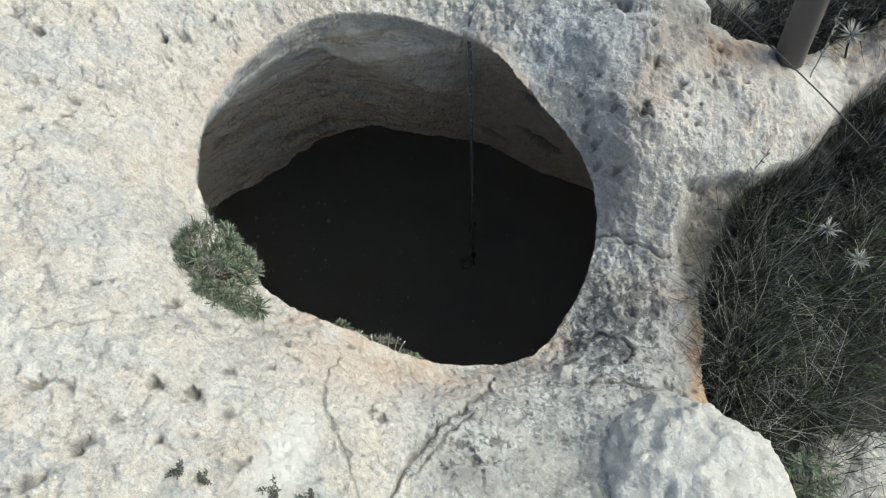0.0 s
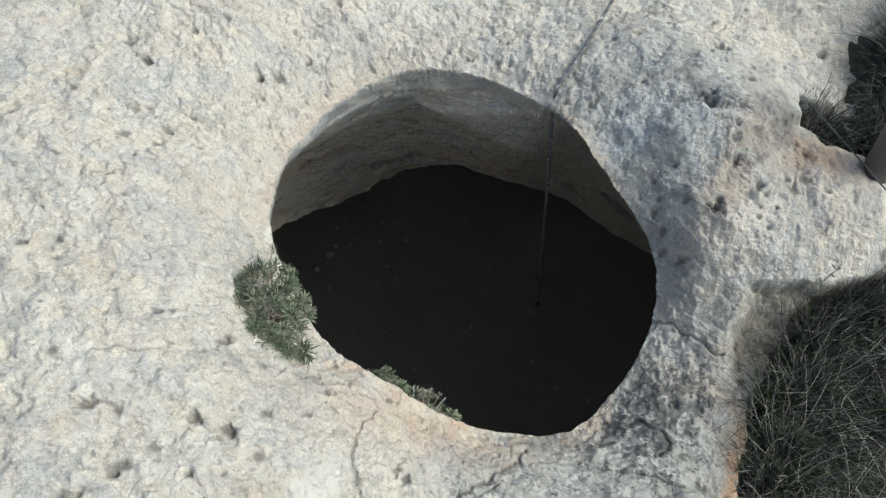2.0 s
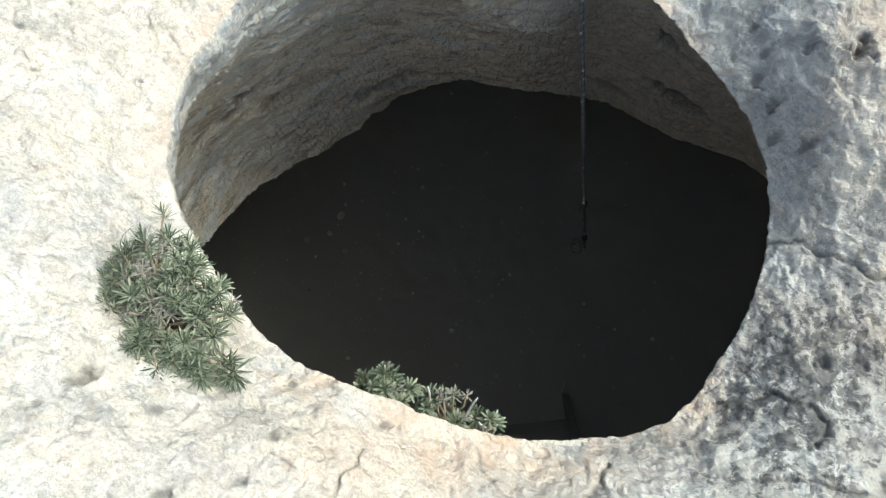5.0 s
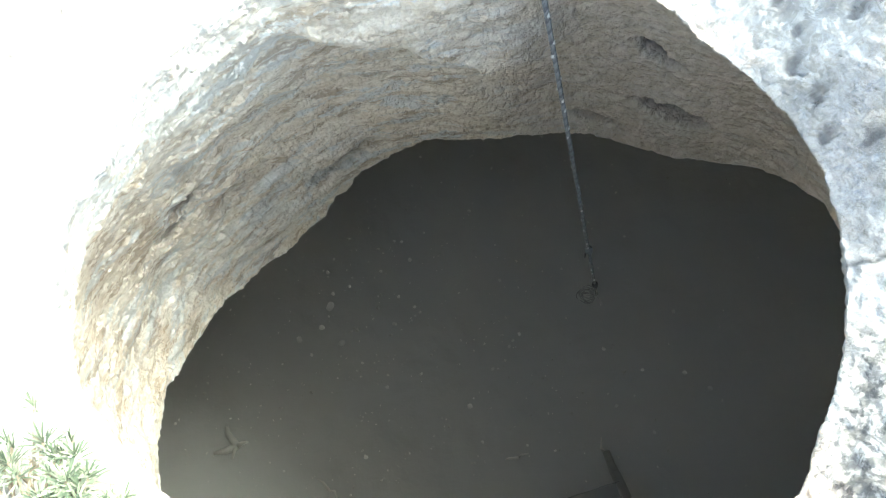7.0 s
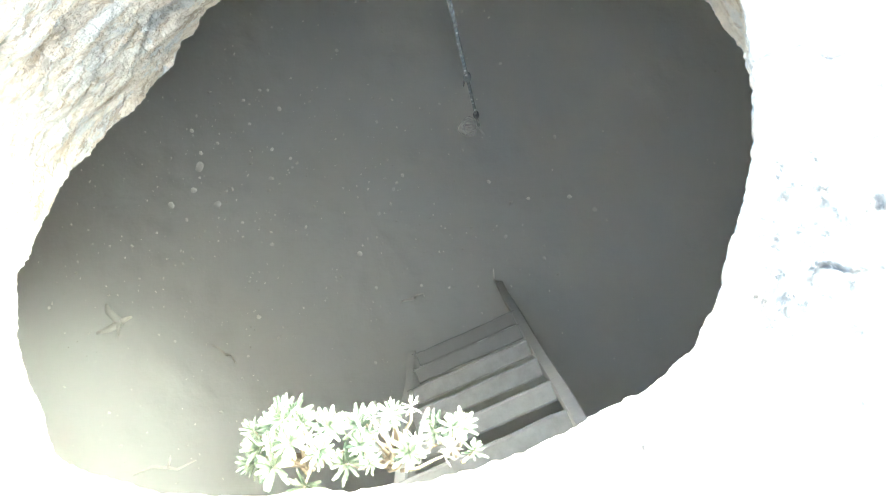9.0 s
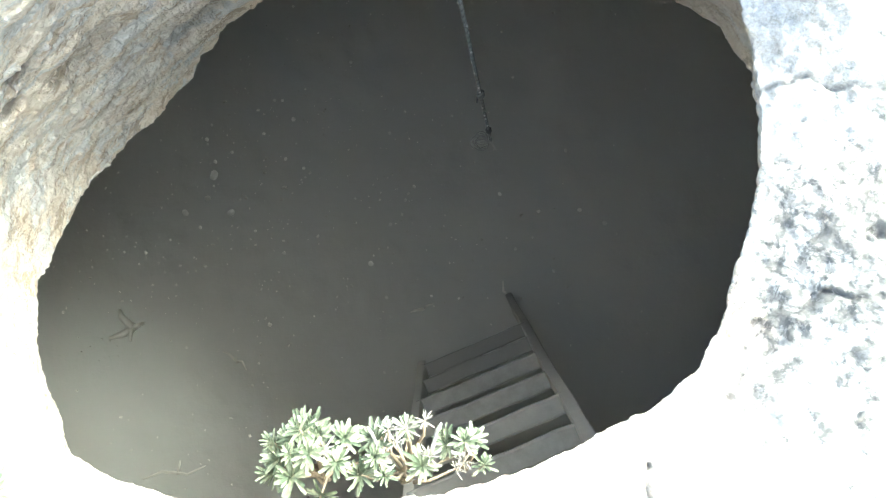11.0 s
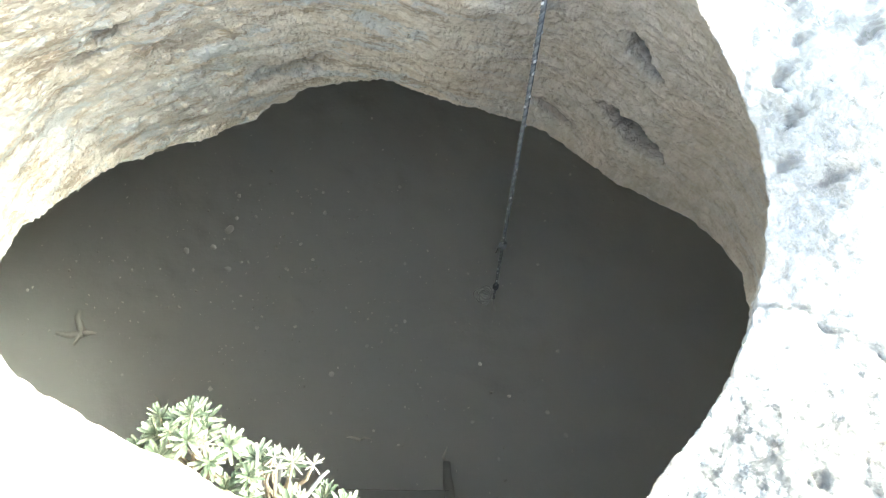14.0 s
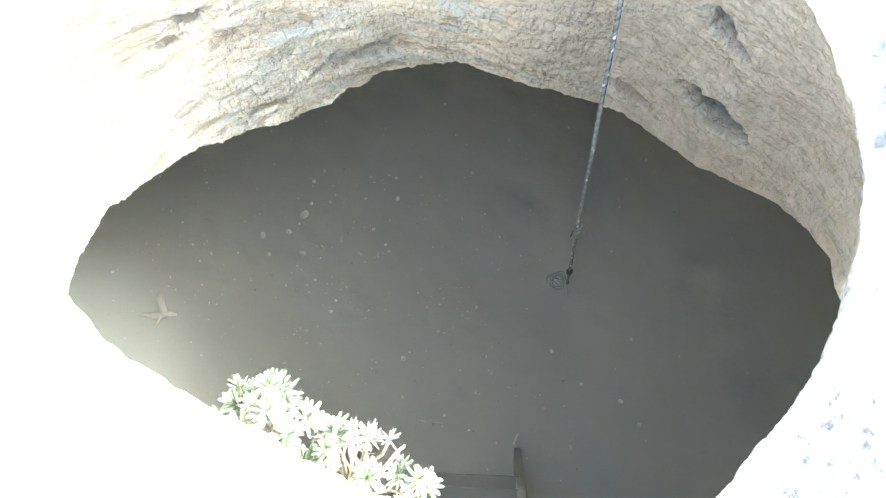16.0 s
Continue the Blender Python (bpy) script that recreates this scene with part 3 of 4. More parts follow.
    # the scoop by the upright crack is whitened in place of sun on it
    bare = 0.30 * np.exp(-((x - 0.66) ** 2 / 0.022 + (y - 0.26) ** 2 / 0.008)) + 0.35 * np.exp(-((x - 0.84) ** 2 / 0.02 + (y - 0.33) ** 2 / 0.008)) + np.exp(-((x + 0.165 - 0.25 * (y + 0.45)) ** 2 / 0.0016 + (y + 0.47) ** 2 / 0.008)) + 0.5 * np.exp(-(d / 0.02) ** 2) * (x < -0.2) * (y < 0.06)
    rust, bare = rust + 0.50 * tan, bare + 0.30 * tan
    for r in range(len(out)):
        s = slice(r * N, r * N + N)
        add(p[s], grey=grey[s], lichen=lichen[s], rust=rust[s], recess_dark=pit_crack_dark[s], bare=bare[s], blue=blue[s], crust=crust_tone[s], soil=soil[s])
    # the shaft: from the rim down and outward like a bell
    low_r = round_table(BELL_R, a) - 0.006
    low_z = round_table(BELL_Z, a) - 0.005 + 0.012 * fbm(ring, 3.2, 4, 61)
    lowx, lowy = BELL_C[0] + low_r * ca, BELL_C[1] + low_r * sa
    top = p[-N:]
    deg = np.degrees(a)
    boss = np.exp(-((deg - 96) / 24) ** 2) * 0.7
    nearside = smooth01((deg - 205) / 30) * (1 - smooth01((deg - 335) / 25))
    hold = np.clip(boss + nearside, 0, 1)
    overhang = 0.9 * np.exp(-((deg - 46) / 24) ** 2)
    M = 150
    for j in range(1, M + 1):
        s = j / M
        g = s ** 1.5 / (s ** 1.5 + 0.35 * (1 - s) ** 1.5) * (1 - hold) + s ** 1.4 * hold
        g = g + (s / (s + 0.30 * (1 - s)) - g) * overhang
        q = np.stack([top[:, 0] + (lowx - top[:, 0]) * g, top[:, 1] + (lowy - top[:, 1]) * g, top[:, 2] + (low_z - top[:, 2]) * s], 1)
        e = np.stack([q[:, 0], q[:, 1], q[:, 2] * 1.9], 1)
        amp = smooth01(s / 0.1)
        worn = 0.013 * (0.75 + 0.7 * vnoise(q * 14, 75) + 0.4 * vnoise(q * 31, 76)) * np.exp(-((s - 0.075) / 0.055) ** 2) * np.exp(-((deg - 145) / 42) ** 2)
        q[:, 0] -= worn * ca
        q[:, 1] -= worn * sa
        tame = 1 - 0.6 * np.exp(-((deg - 42) / 30) ** 2)
        h = 0.016 * fbm(q, 6, 3, 71) * tame + 0.0055 * tame * fbm(e, 18, 4, 81) + 0.0035 * tame * (np.abs(fbm(e, 30, 3, 91, 0.6)) - 0.3) + 0.0022 * fbm(e, 80, 2, 95)
        sheets = 5.0 * fbm(e, 8, 4, 101, 0.55)
        whole = np.floor(sheets)
        h = h + 0.020 * ((whole + smooth01((sheets - whole - 0.5) / 0.2 + 0.5) - sheets) / 5.0) * tame
        # a boss bulges from the back wall, with a slanting underside
        crook = 0.03 * vnoise(q * 9, 73) + 0.012 * vnoise(q * 24, 74)
        under = -0.40 - 0.03 * smooth01((q[:, 0] + 0.1) / 0.12) + crook
        shoulder = -0.27 + 0.20 * smooth01((-0.08 - q[:, 2]) / 0.32) + crook
        bulge = smooth01((q[:, 2] - under) / 0.07 + 0.5) * smooth01((q[:, 0] - shoulder) / 0.055) * (1 - smooth01((q[:, 0] - 0.03) / 0.13)) * smooth01((0.02 - q[:, 2]) / 0.10) * (sa > 0)
        q[:, 1] += (np.minimum(q[:, 1], 0.45 - 0.10 * q[:, 2]) - q[:, 1]) * bulge
        recess_dark = np.zeros(N)
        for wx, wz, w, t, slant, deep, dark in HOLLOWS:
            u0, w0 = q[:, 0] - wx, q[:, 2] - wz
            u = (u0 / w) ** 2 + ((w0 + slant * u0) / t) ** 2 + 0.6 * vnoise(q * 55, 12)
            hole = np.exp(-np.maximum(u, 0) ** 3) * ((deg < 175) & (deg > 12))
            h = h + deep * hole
            recess_dark = np.maximum(recess_dark, dark * hole)
        h = (h * (1 - 0.6 * nearside) + 0.014 * nearside) * amp
        q[:, 0] += h * ca
        q[:, 1] += h * sa
        add(q, inside=np.full(N, smooth01(np.array(s / 0.10))), grey=np.full(N, 0.1), recess_dark=recess_dark, tooled_shade=np.exp(-((deg - 50) / 38) ** 4), blue=np.exp(-((deg - 155) / 34) ** 2) * np.exp(-(s / 0.22) ** 2) + 0.6 * np.exp(-((deg - 140) / 22) ** 2 - ((s - 0.8) / 0.12) ** 2))
    v = np.concatenate(rows)
    R = len(rows)
    i = np.arange(R - 1)[:, None] * N
    j = np.arange(N)[None, :]
    k = (j + 1) % N
    faces = np.stack([i + j, i + N + j, i + N + k, i + k], -1).reshape(-1, 4)
    me = bpy.data.meshes.new("rock")
    me.vertices.add(len(v))
    me.vertices.foreach_set("co", v.astype(np.float32).ravel())
    me.loops.add(faces.size)
    me.loops.foreach_set("vertex_index", faces.astype(np.int32).ravel())
    me.polygons.add(len(faces))
    me.polygons.foreach_set("loop_start", np.arange(0, faces.size, 4, dtype=np.int32))
    me.polygons.foreach_set("use_smooth", np.ones(len(faces), dtype=bool))
    me.update(calc_edges=True)
    for k2, f in fields.items():
        me.attributes.new(k2, "FLOAT", "POINT").data.foreach_set("value", np.concatenate(f).astype(np.float32))
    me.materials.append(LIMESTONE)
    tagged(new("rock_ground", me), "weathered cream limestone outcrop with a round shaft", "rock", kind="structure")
    return rows[len(out) - 1], rows[-1]


RIM, LIP = rock()


def sheet(name, rows, material, label, category):
    """A closed band of rings, inner to outer, as one mesh of the setting."""
    n, v, f = len(rows[0]), np.concatenate(rows), []
    for r in range(len(rows) - 1):
        for j in range(n):
            k = (j + 1) % n
            f.append((r * n + j, r * n + k, (r + 1) * n + k, (r + 1) * n + j))
    return tagged(new(name, mesh_of(name, v, f, material)), label, category, kind="structure")


def chamber():
    """The dark bell chamber under the shaft."""
    lip = LIP[::8]
    n = len(lip)
    a = np.arange(n) * 2 * np.pi / n
    big = 2.08 + 0.15 * fbm(np.stack([np.cos(a) * 2, np.sin(a) * 2, 0 * a], 1), 1.5, 3, 3)
    ex, ey = -0.45 + big * np.cos(a), 0.55 + big * np.sin(a)
    rows = []
    for s in (0.0, 0.04, 0.1, 0.2, 0.35, 0.5, 0.7, 0.85, 1.0):
        z = lip[:, 2] * (1 - s) - 1.25 * s + 0.16 * np.sin(np.pi * min(1, s * 1.5))
        q = np.stack([lip[:, 0] * (1 - s) + ex * s, lip[:, 1] * (1 - s) + ey * s, z], 1)
        if s > 0:
            q[:, 2] += 0.05 * fbm(q, 2.5, 3, 8)
        rows.append(q)
    sheet("ceiling", rows, CAVE, "rough dark rock ceiling of the cistern", "cave ceiling")
    rows = [rows[-1]]
    for s in np.linspace(0.12, 1, 9):
        q = np.stack([ex + 0.25 * np.sin(np.pi * s) * np.cos(a), ey + 0.25 * np.sin(np.pi * s) * np.sin(a), -1.25 - 1.95 * s + 0 * a], 1)
        m = 0.06 * fbm(q, 2, 3, 9)
        q[:, 0] += m * np.cos(a)
        q[:, 1] += m * np.sin(a)
        rows.append(q)
    sheet("wall_cave", rows, CAVE, "rough dark rock wall of the cistern", "cave wall")
    rows = []
    for s in np.concatenate([[0.0], np.linspace(0.03, 1.12, 60)]):
        q = np.stack([-0.45 + (ex + 0.45) * s, 0.55 + (ey - 0.55) * s, -3.0 + 0 * a], 1)
        q[:, 2] += 0.035 * fbm(q, 1.6, 4, 13) + 0.006 * fbm(q, 12, 2, 14) - 0.05 * s
        rows.append(q)
    sheet("floor", rows, SILT, "dusty grey-brown silt floor with scattered rubble", "cave floor")


chamber()


def floor_at(x, y):
    """Height of the cistern floor in plan."""
    q = np.array([[x, y, -3.0]])
    s = math.hypot(x + 0.45, y - 0.55) / 2.08
    return -3.0 + float(0.035 * fbm(q, 1.6, 4, 13)[0]) - 0.05 * s


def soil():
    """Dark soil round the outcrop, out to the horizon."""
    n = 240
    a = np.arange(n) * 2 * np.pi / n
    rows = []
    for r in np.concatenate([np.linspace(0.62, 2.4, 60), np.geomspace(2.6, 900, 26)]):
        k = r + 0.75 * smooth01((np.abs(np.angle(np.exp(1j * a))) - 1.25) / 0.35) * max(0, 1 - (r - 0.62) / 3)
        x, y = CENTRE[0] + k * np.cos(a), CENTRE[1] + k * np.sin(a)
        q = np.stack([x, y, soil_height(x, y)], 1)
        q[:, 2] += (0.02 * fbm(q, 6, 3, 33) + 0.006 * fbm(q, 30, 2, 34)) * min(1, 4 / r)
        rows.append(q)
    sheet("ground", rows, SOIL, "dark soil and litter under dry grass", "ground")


soil()


# ---- the boulder at the shaft's near side ----
def boulder(name, at, size, seed, label, pale):
    bm = bmesh.new()
    bmesh.ops.create_icosphere(bm, subdivisions=6, radius=1.0)
    p = np.array([v.co[:] for v in bm.verts])
    d = 0.06 * fbm(p, 1.4, 3, seed) + 0.05 * fbm(p, 5, 3, seed + 3) + 0.022 * (fbm(p, 11, 3, seed + 6, 0.55, True)) + 0.010 * fbm(p, 30, 2, seed + 9)
    p = p * (1 + d)[:, None] * np.array(size)
    for v, c in zip(bm.verts, p):
        v.co = c
    me = bpy.data.meshes.new(name)
    bm.to_mesh(me)
    bm.free()
    me.polygons.foreach_set("use_smooth", [True] * len(me.polygons))
    me.materials.append(LIMESTONE)
    me.attributes.new("bare", "FLOAT", "POINT").data.foreach_set("value", np.full(len(p), pale, dtype=np.float32))
    ob = new(name, me)
    ob.location = at
    return tagged(ob, label, "boulder")


boulder("boulder", (0.458, -0.575, -0.095), (0.205, 0.230, 0.250), 8, "pale rounded limestone boulder lying on the outcrop", 0.6)
boulder("boulder", (0.86, -0.47, -0.30), (0.16, 0.14, 0.12), 15, "half-buried grey limestone block among dry grass", 0.0)


# ---- plants ----
def leaf(base, way, up, length, width, curl, blunt=0.08):
    """One narrow folded leaf: vertices and faces."""
    side = way.cross(up).normalized()
    v, f = [], []
    for s, w in ((0.0, 0.35), (0.35, 0.85), (0.75, 1.0), (1.0, blunt)):
        c = base + way * (length * s) + up * (curl * length * s * s)
        lift = up * (width * 0.25 * w)
        v += [c - side * (width * w * 0.5) + lift, c, c + side * (width * w * 0.5) + lift]
    for r in range(3):
        o = r * 3
        f += [(o, o + 1, o + 4, o + 3), (o + 1, o + 2, o + 5, o + 4)]
    return v, f


def rosette_mesh(rnd, size, material, count=28, wide=0.115, blunt=0.15):
    lists = []
    for i in range(count):
        a = i * 2.39996 + rnd.uniform(-0.2, 0.2)
        e = math.radians(8 + 68 * (i / count) ** 1.2) + rnd.uniform(-0.12, 0.12)
        way = Vector((math.cos(a) * math.cos(e), math.sin(a) * math.cos(e), math.sin(e)))
        up = Vector((-math.cos(a) * math.sin(e), -math.sin(a) * math.sin(e), math.cos(e)))
        base = Vector((0, 0, size * (-0.35 + 0.5 * i / count)))
        n = size * rnd.uniform(0.8, 1.1) * (1 - 0.35 * i / count)
        lists.append(leaf(base, way, up, n, n * wide, rnd.uniform(-0.25, 0.05), blunt))
    return mesh_of("rosette", *join(lists), material)


def rosette_plant(name, label, root, dome, count, size, seed, lean=(0, 0, 1), dead=0.12, bare=0, wide=0.115, blunt=0.15, stubs=0):
    """A cushion of leafy rosettes on woody stems that rise from one root."""
    rnd = random.Random(seed)
    kinds = [rosette_mesh(rnd, size * k, LEAF, 28, wide, blunt) for k in (0.85, 0.95, 1.0, 1.1, 1.2)] + [rosette_mesh(rnd, size * 0.8, DEADLEAF, 14)]
    plant = thing(name, label, "plant", root)
    lean = Vector(lean).normalized()
    turn = Vector((0, 0, 1)).rotation_difference(lean).to_matrix()
    for i in range(count):
        a = i * 2.39996 + rnd.uniform(-0.3, 0.3)
        r = math.sqrt((i + 0.5) / count) * (1 + 0.22 * math.sin(3 * a + seed) + 0.12 * math.sin(5 * a + 2 * seed))
        h = math.sqrt(max(0.03, 1 - r * r * 0.92)) * rnd.uniform(0.72, 1.12)
        tip = turn @ Vector((dome[0] * r * math.cos(a), dome[1] * r * math.sin(a), dome[2] * h))
        foot = tip * 0.12 + Vector((rnd.uniform(-1, 1), rnd.uniform(-1, 1), 0)) * 0.012
        mid = (tip + foot) * 0.5 + Vector((rnd.uniform(-1, 1), rnd.uniform(-1, 1), rnd.uniform(-0.5, 1))) * 0.008
        way = (tip - mid).normalized() * 0.6 + Vector((0, 0, 0.55)) + Vector((rnd.uniform(-1, 1), rnd.uniform(-1, 1), 0)) * 0.35
        stem = part("stem", mesh_of("stem", *tube([foot, mid, tip], [0.0022, 0.0017, 0.0011], 5), STEM), plant)
        m = Matrix.Translation(tip) @ way.to_track_quat("Z", "Y").to_matrix().to_4x4() @ Matrix.Rotation(rnd.uniform(0, 6.3), 4, "Z") @ Matrix.Scale(rnd.uniform(0.8, 1.2), 4)
        part("rosette", kinds[5] if rnd.random() < dead else kinds[rnd.randrange(5)], stem, m=m)
    for i in range(bare):
        # a tangle of dead leafless twigs on the sheltered side
        a, z = rnd.uniform(1.9, 5.2), rnd.uniform(0.25, 0.8)
        r = rnd.uniform(0.35, 1.0)
        p = [Vector((dome[0] * r * math.cos(a), dome[1] * r * math.sin(a), dome[2] * z * 0.7))]
        for _ in range(4):
            p.append(p[-1] + Vector((rnd.uniform(-1, 0.5), rnd.uniform(-1, 1), rnd.uniform(-0.3, 0.8))) * 0.009)
        part("twig", mesh_of("twig", *tube(p, [0.0011, 0.001, 0.0009, 0.0008, 0.0005], 4), DEADTWIG), plant)
    for i in range(stubs):
        # thick dead stems that stand out between the rosettes
        a = rnd.uniform(0, 6.28)
        tip = turn @ Vector((dome[0] * rnd.uniform(0.2, 0.9) * math.cos(a), dome[1] * 0.6 * math.sin(a), dome[2] * rnd.uniform(0.8, 1.05)))
        crook = tip * 0.62 + Vector((rnd.uniform(-1, 1), rnd.uniform(-1, 1), 0)) * 0.010
        part("dead_stem", mesh_of("dead_stem", *tube([tip * 0.1, crook, tip * 0.82 + crook * 0.1, tip], [0.0026, 0.0021, 0.0017, 0.0013], 6), DEADTWIG), plant, "bleached leafless stem")
    return plant


rosette_plant("rock_plant", "grey-green cushion plant of narrow-leaved rosettes on the shaft's rim", (-0.336, -0.182, 0.215), (0.084, 0.090, 0.050), 150, 0.0195, 3, (0.12, 0.05, 1), 0.2, 110)
rosette_plant("rock_plant", "small green rosette plant rooted just below the rim", (-0.163, -0.245, -0.145), (0.054, 0.037, 0.075), 19, 0.0185, 8, (-0.1, 0.5, 0.6), wide=0.21, blunt=0.6, stubs=2)
rosette_plant("rock_plant", "small green rosette plant rooted just below the rim", (-0.090, -0.260, -0.155), (0.048, 0.037, 0.075), 15, 0.0185, 9, (0.12, 0.5, 0.6), 0.2, wide=0.21, blunt=0.6, stubs=3)
rosette_plant("rock_plant", "small green rosette plant rooted just below the rim", (-0.040, -0.270, -0.172), (0.03, 0.025, 0.05), 7, 0.0175, 17, (0.2, 0.5, 0.6), 0.3, wide=0.21, blunt=0.6, stubs=2)
rosette_plant("rock_plant", "bright green low plant at the boulder's foot", (0.705, -0.495, -0.10), (0.055, 0.05, 0.05), 22, 0.022, 12, dead=0.0)


def dry_sprig(at, height, seed):
    """A tiny feathery dry plant: a few stems set with short leaflets."""
    rnd = random.Random(seed)
    t = thing("dry_sprig", "tiny dark feathery dry plant in a rock crevice", "plant", at, "dry sprigs on the rock")
    for i in range(5):
        a = rnd.uniform(0, 6.28)
        lean = Vector((math.cos(a), math.sin(a), rnd.uniform(1.0, 2.2))).normalized()
        top = lean * height * rnd.uniform(0.6, 1.0)
        bend = Vector((rnd.uniform(-1, 1), rnd.uniform(-1, 1), 0)) * 0.003
        stem = part("stem", mesh_of("stem", *tube([Vector((0, 0, -0.01)), top * 0.5 + bend, top], [0.0011, 0.0009, 0.0005], 5), DEADTWIG), t)
        lists = []
        for k in range(16):
            s = 0.2 + 0.8 * k / 15
            c = top * s + bend * (1 - abs(2 * s - 1))
            w = k * 2.4 + rnd.uniform(-0.3, 0.3)
            way = (Vector((math.cos(w), math.sin(w), 0)) + lean * 0.7).normalized()
            lists.append(leaf(c, way, lean, height * rnd.uniform(0.16, 0.28) * (1.15 - 0.5 * s), 0.0022, -0.1))
        part("leaflets", mesh_of("leaflets", *join(lists), SPRIG), stem)["kind"] = "stuff"


for x, y, z, h, seed in ((-0.182, -0.53, 0.335, 0.036, 10), (-0.135, -0.535, 0.305, 0.030, 11), (-0.29, -0.50, 0.405, 0.030, 14), (-0.262, -0.515, 0.39, 0.026, 15)):
    dry_sprig((x, y, z), h, seed)


def grass(name, label, spots, count, seed, lengths, material, lie=0.8, toward=(0, 0, 0), tuft=0.7):
    """Thin arching blades in a tangle, as one mesh."""
    rnd = random.Random(seed)
    v, f = [], []
    for _ in range(count):
        x0, x1, y0, y1 = spots[rnd.randrange(len(spots))]
        x, y = rnd.uniform(x0, x1), rnd.uniform(y0, y1)
        fan = Vector((0, 0, 0))
        if rnd.random() < tuft:
            # most blades spring from tufts and spread outward
            cx, cy = round(x / 0.075) * 0.075, round(y / 0.075) * 0.075
            cx += 0.03 * math.sin(57.0 * cx + 91.0 * cy)
            cy += 0.03 * math.sin(83.0 * cx - 37.0 * cy)
            x, y = rnd.gauss(cx, 0.016), rnd.gauss(cy, 0.016)
            fan = Vector((x - cx, y - cy, 0.02)) * 28
        if y < (0.42 if x < 0.80 else 0.46) and x < float(edge_line(y)) + rnd.uniform(-0.02, 0.06) + 0.02 * math.exp(-((y - 0.045) / 0.07) ** 2):
            continue
        if y > 0.515 and x < 0.79:
            continue
        p = Vector((x, y, float(soil_height(np.array(x), np.array(y))) - 0.005))
        a, n = rnd.uniform(0, 6.283), rnd.uniform(*lengths)
        tilt = rnd.uniform(0.15, 1.25)
        d = Vector((math.cos(a) * math.sin(tilt), math.sin(a) * math.sin(tilt), math.cos(tilt)))
        d = (d + fan + Vector(toward) * rnd.uniform(0.2, 1.4)).normalized()
        bend = Vector((rnd.uniform(-1, 1), rnd.uniform(-1, 1), -lie * rnd.uniform(0.3, 1.6))) * 0.42
        w = rnd.uniform(0.0005, 0.0017 if material != STALK else 0.0010)
        o = len(v)
        steps = 5
        bend = bend * (0.5 if toward != (0, 0, 0) else 1.0)
        for s in range(steps + 1):
            side = d.cross(Vector((0.2, 0.1, 1))).normalized() * (w * (1 - 0.75 * s / steps))
            v += [p - side, p + side]
            p = p + d * (n / steps)
            if p.z < -0.23:
                p.z = -0.23 + rnd.uniform(0, 0.02)
            d = (d + bend / steps * 1.6).normalized()
        for s in range(steps):
            f.append((o + 2 * s, o + 2 * s + 1, o + 2 * s + 3, o + 2 * s + 2))
    return tagged(new(name, mesh_of(name, v, f, material)), label, "grass", kind="stuff")


RIGHT = ((0.58, 1.25, -0.62, 0.10), (0.58, 0.85, -0.45, 0.08), (0.62, 1.3, -0.2, 0.30), (0.58, 0.75, -0.40, 0.02))
BACK = ((0.60, 0.90, 0.42, 0.52), (0.80, 0.95, 0.60, 0.75), (0.82, 1.05, 0.40, 0.75), (0.84, 1.25, 0.40, 0.95), (0.95, 1.4, 0.2, 0.7))
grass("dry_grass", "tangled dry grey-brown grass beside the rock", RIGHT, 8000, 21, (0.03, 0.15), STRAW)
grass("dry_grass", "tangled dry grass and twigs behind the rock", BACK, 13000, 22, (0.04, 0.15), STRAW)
grass("green_grass", "sparse green blades among the dry grass", RIGHT, 2200, 23, (0.05, 0.16), GREEN, 0.5)
grass("straw", "long pale straw stalks over the grass", RIGHT, 900, 24, (0.10, 0.26), STALK, 0.3)


EDGE = ((0.56, 0.68, -0.42, 0.08), (0.62, 0.90, 0.05, 0.20), (0.80, 1.02, 0.16, 0.34))
grass("edge_grass", "taller dry stalks leaning over the rock edge", EDGE, 3200, 25, (0.07, 0.20), STRAW, 0.25, (-0.7, 0.1, 0.4))
grass("edge_straw", "thin pale stalks leaning over the rock edge", EDGE, 420, 26, (0.07, 0.18), STALK, 0.25, (-0.5, 0.1, 0.5))


def thistle(at, size, seed):
    rnd = random.Random(seed)
    t = thing("thistle", "dry whitish spiny thistle head among the grass", "thistle", at, "thistles in the grass")
    z = float(soil_height(np.array(at[0]), np.array(at[1]))) - at[2]
    part("stem", mesh_of("stem", *tube([(0.03, -0.01, z), (0.015, 0, z * 0.5), (0, 0, 0)], [0.003, 0.0025, 0.002], 6), STRAW), t)
    lists = []
    for i in range(46):
        d = Vector((rnd.gauss(0, 1), rnd.gauss(0, 1), rnd.gauss(0.35, 0.8))).normalized()
        lists.append(tube([d * 0.004, d * size * rnd.uniform(0.6, 1.15)], [0.0016, 0.0003], 4))
    part("flower_head", mesh_of("flower_head", *join(lists), THISTLE), t, "pale spiny head")


thistle((0.90, 0.415, -0.03), 0.034, 1)
thistle((0.800, -0.01, -0.06), 0.026, 2)
thistle((0.850, -0.075, -0.06), 0.026, 3)
thistle((0.80, 0.40, 0.0), 0.018, 4)


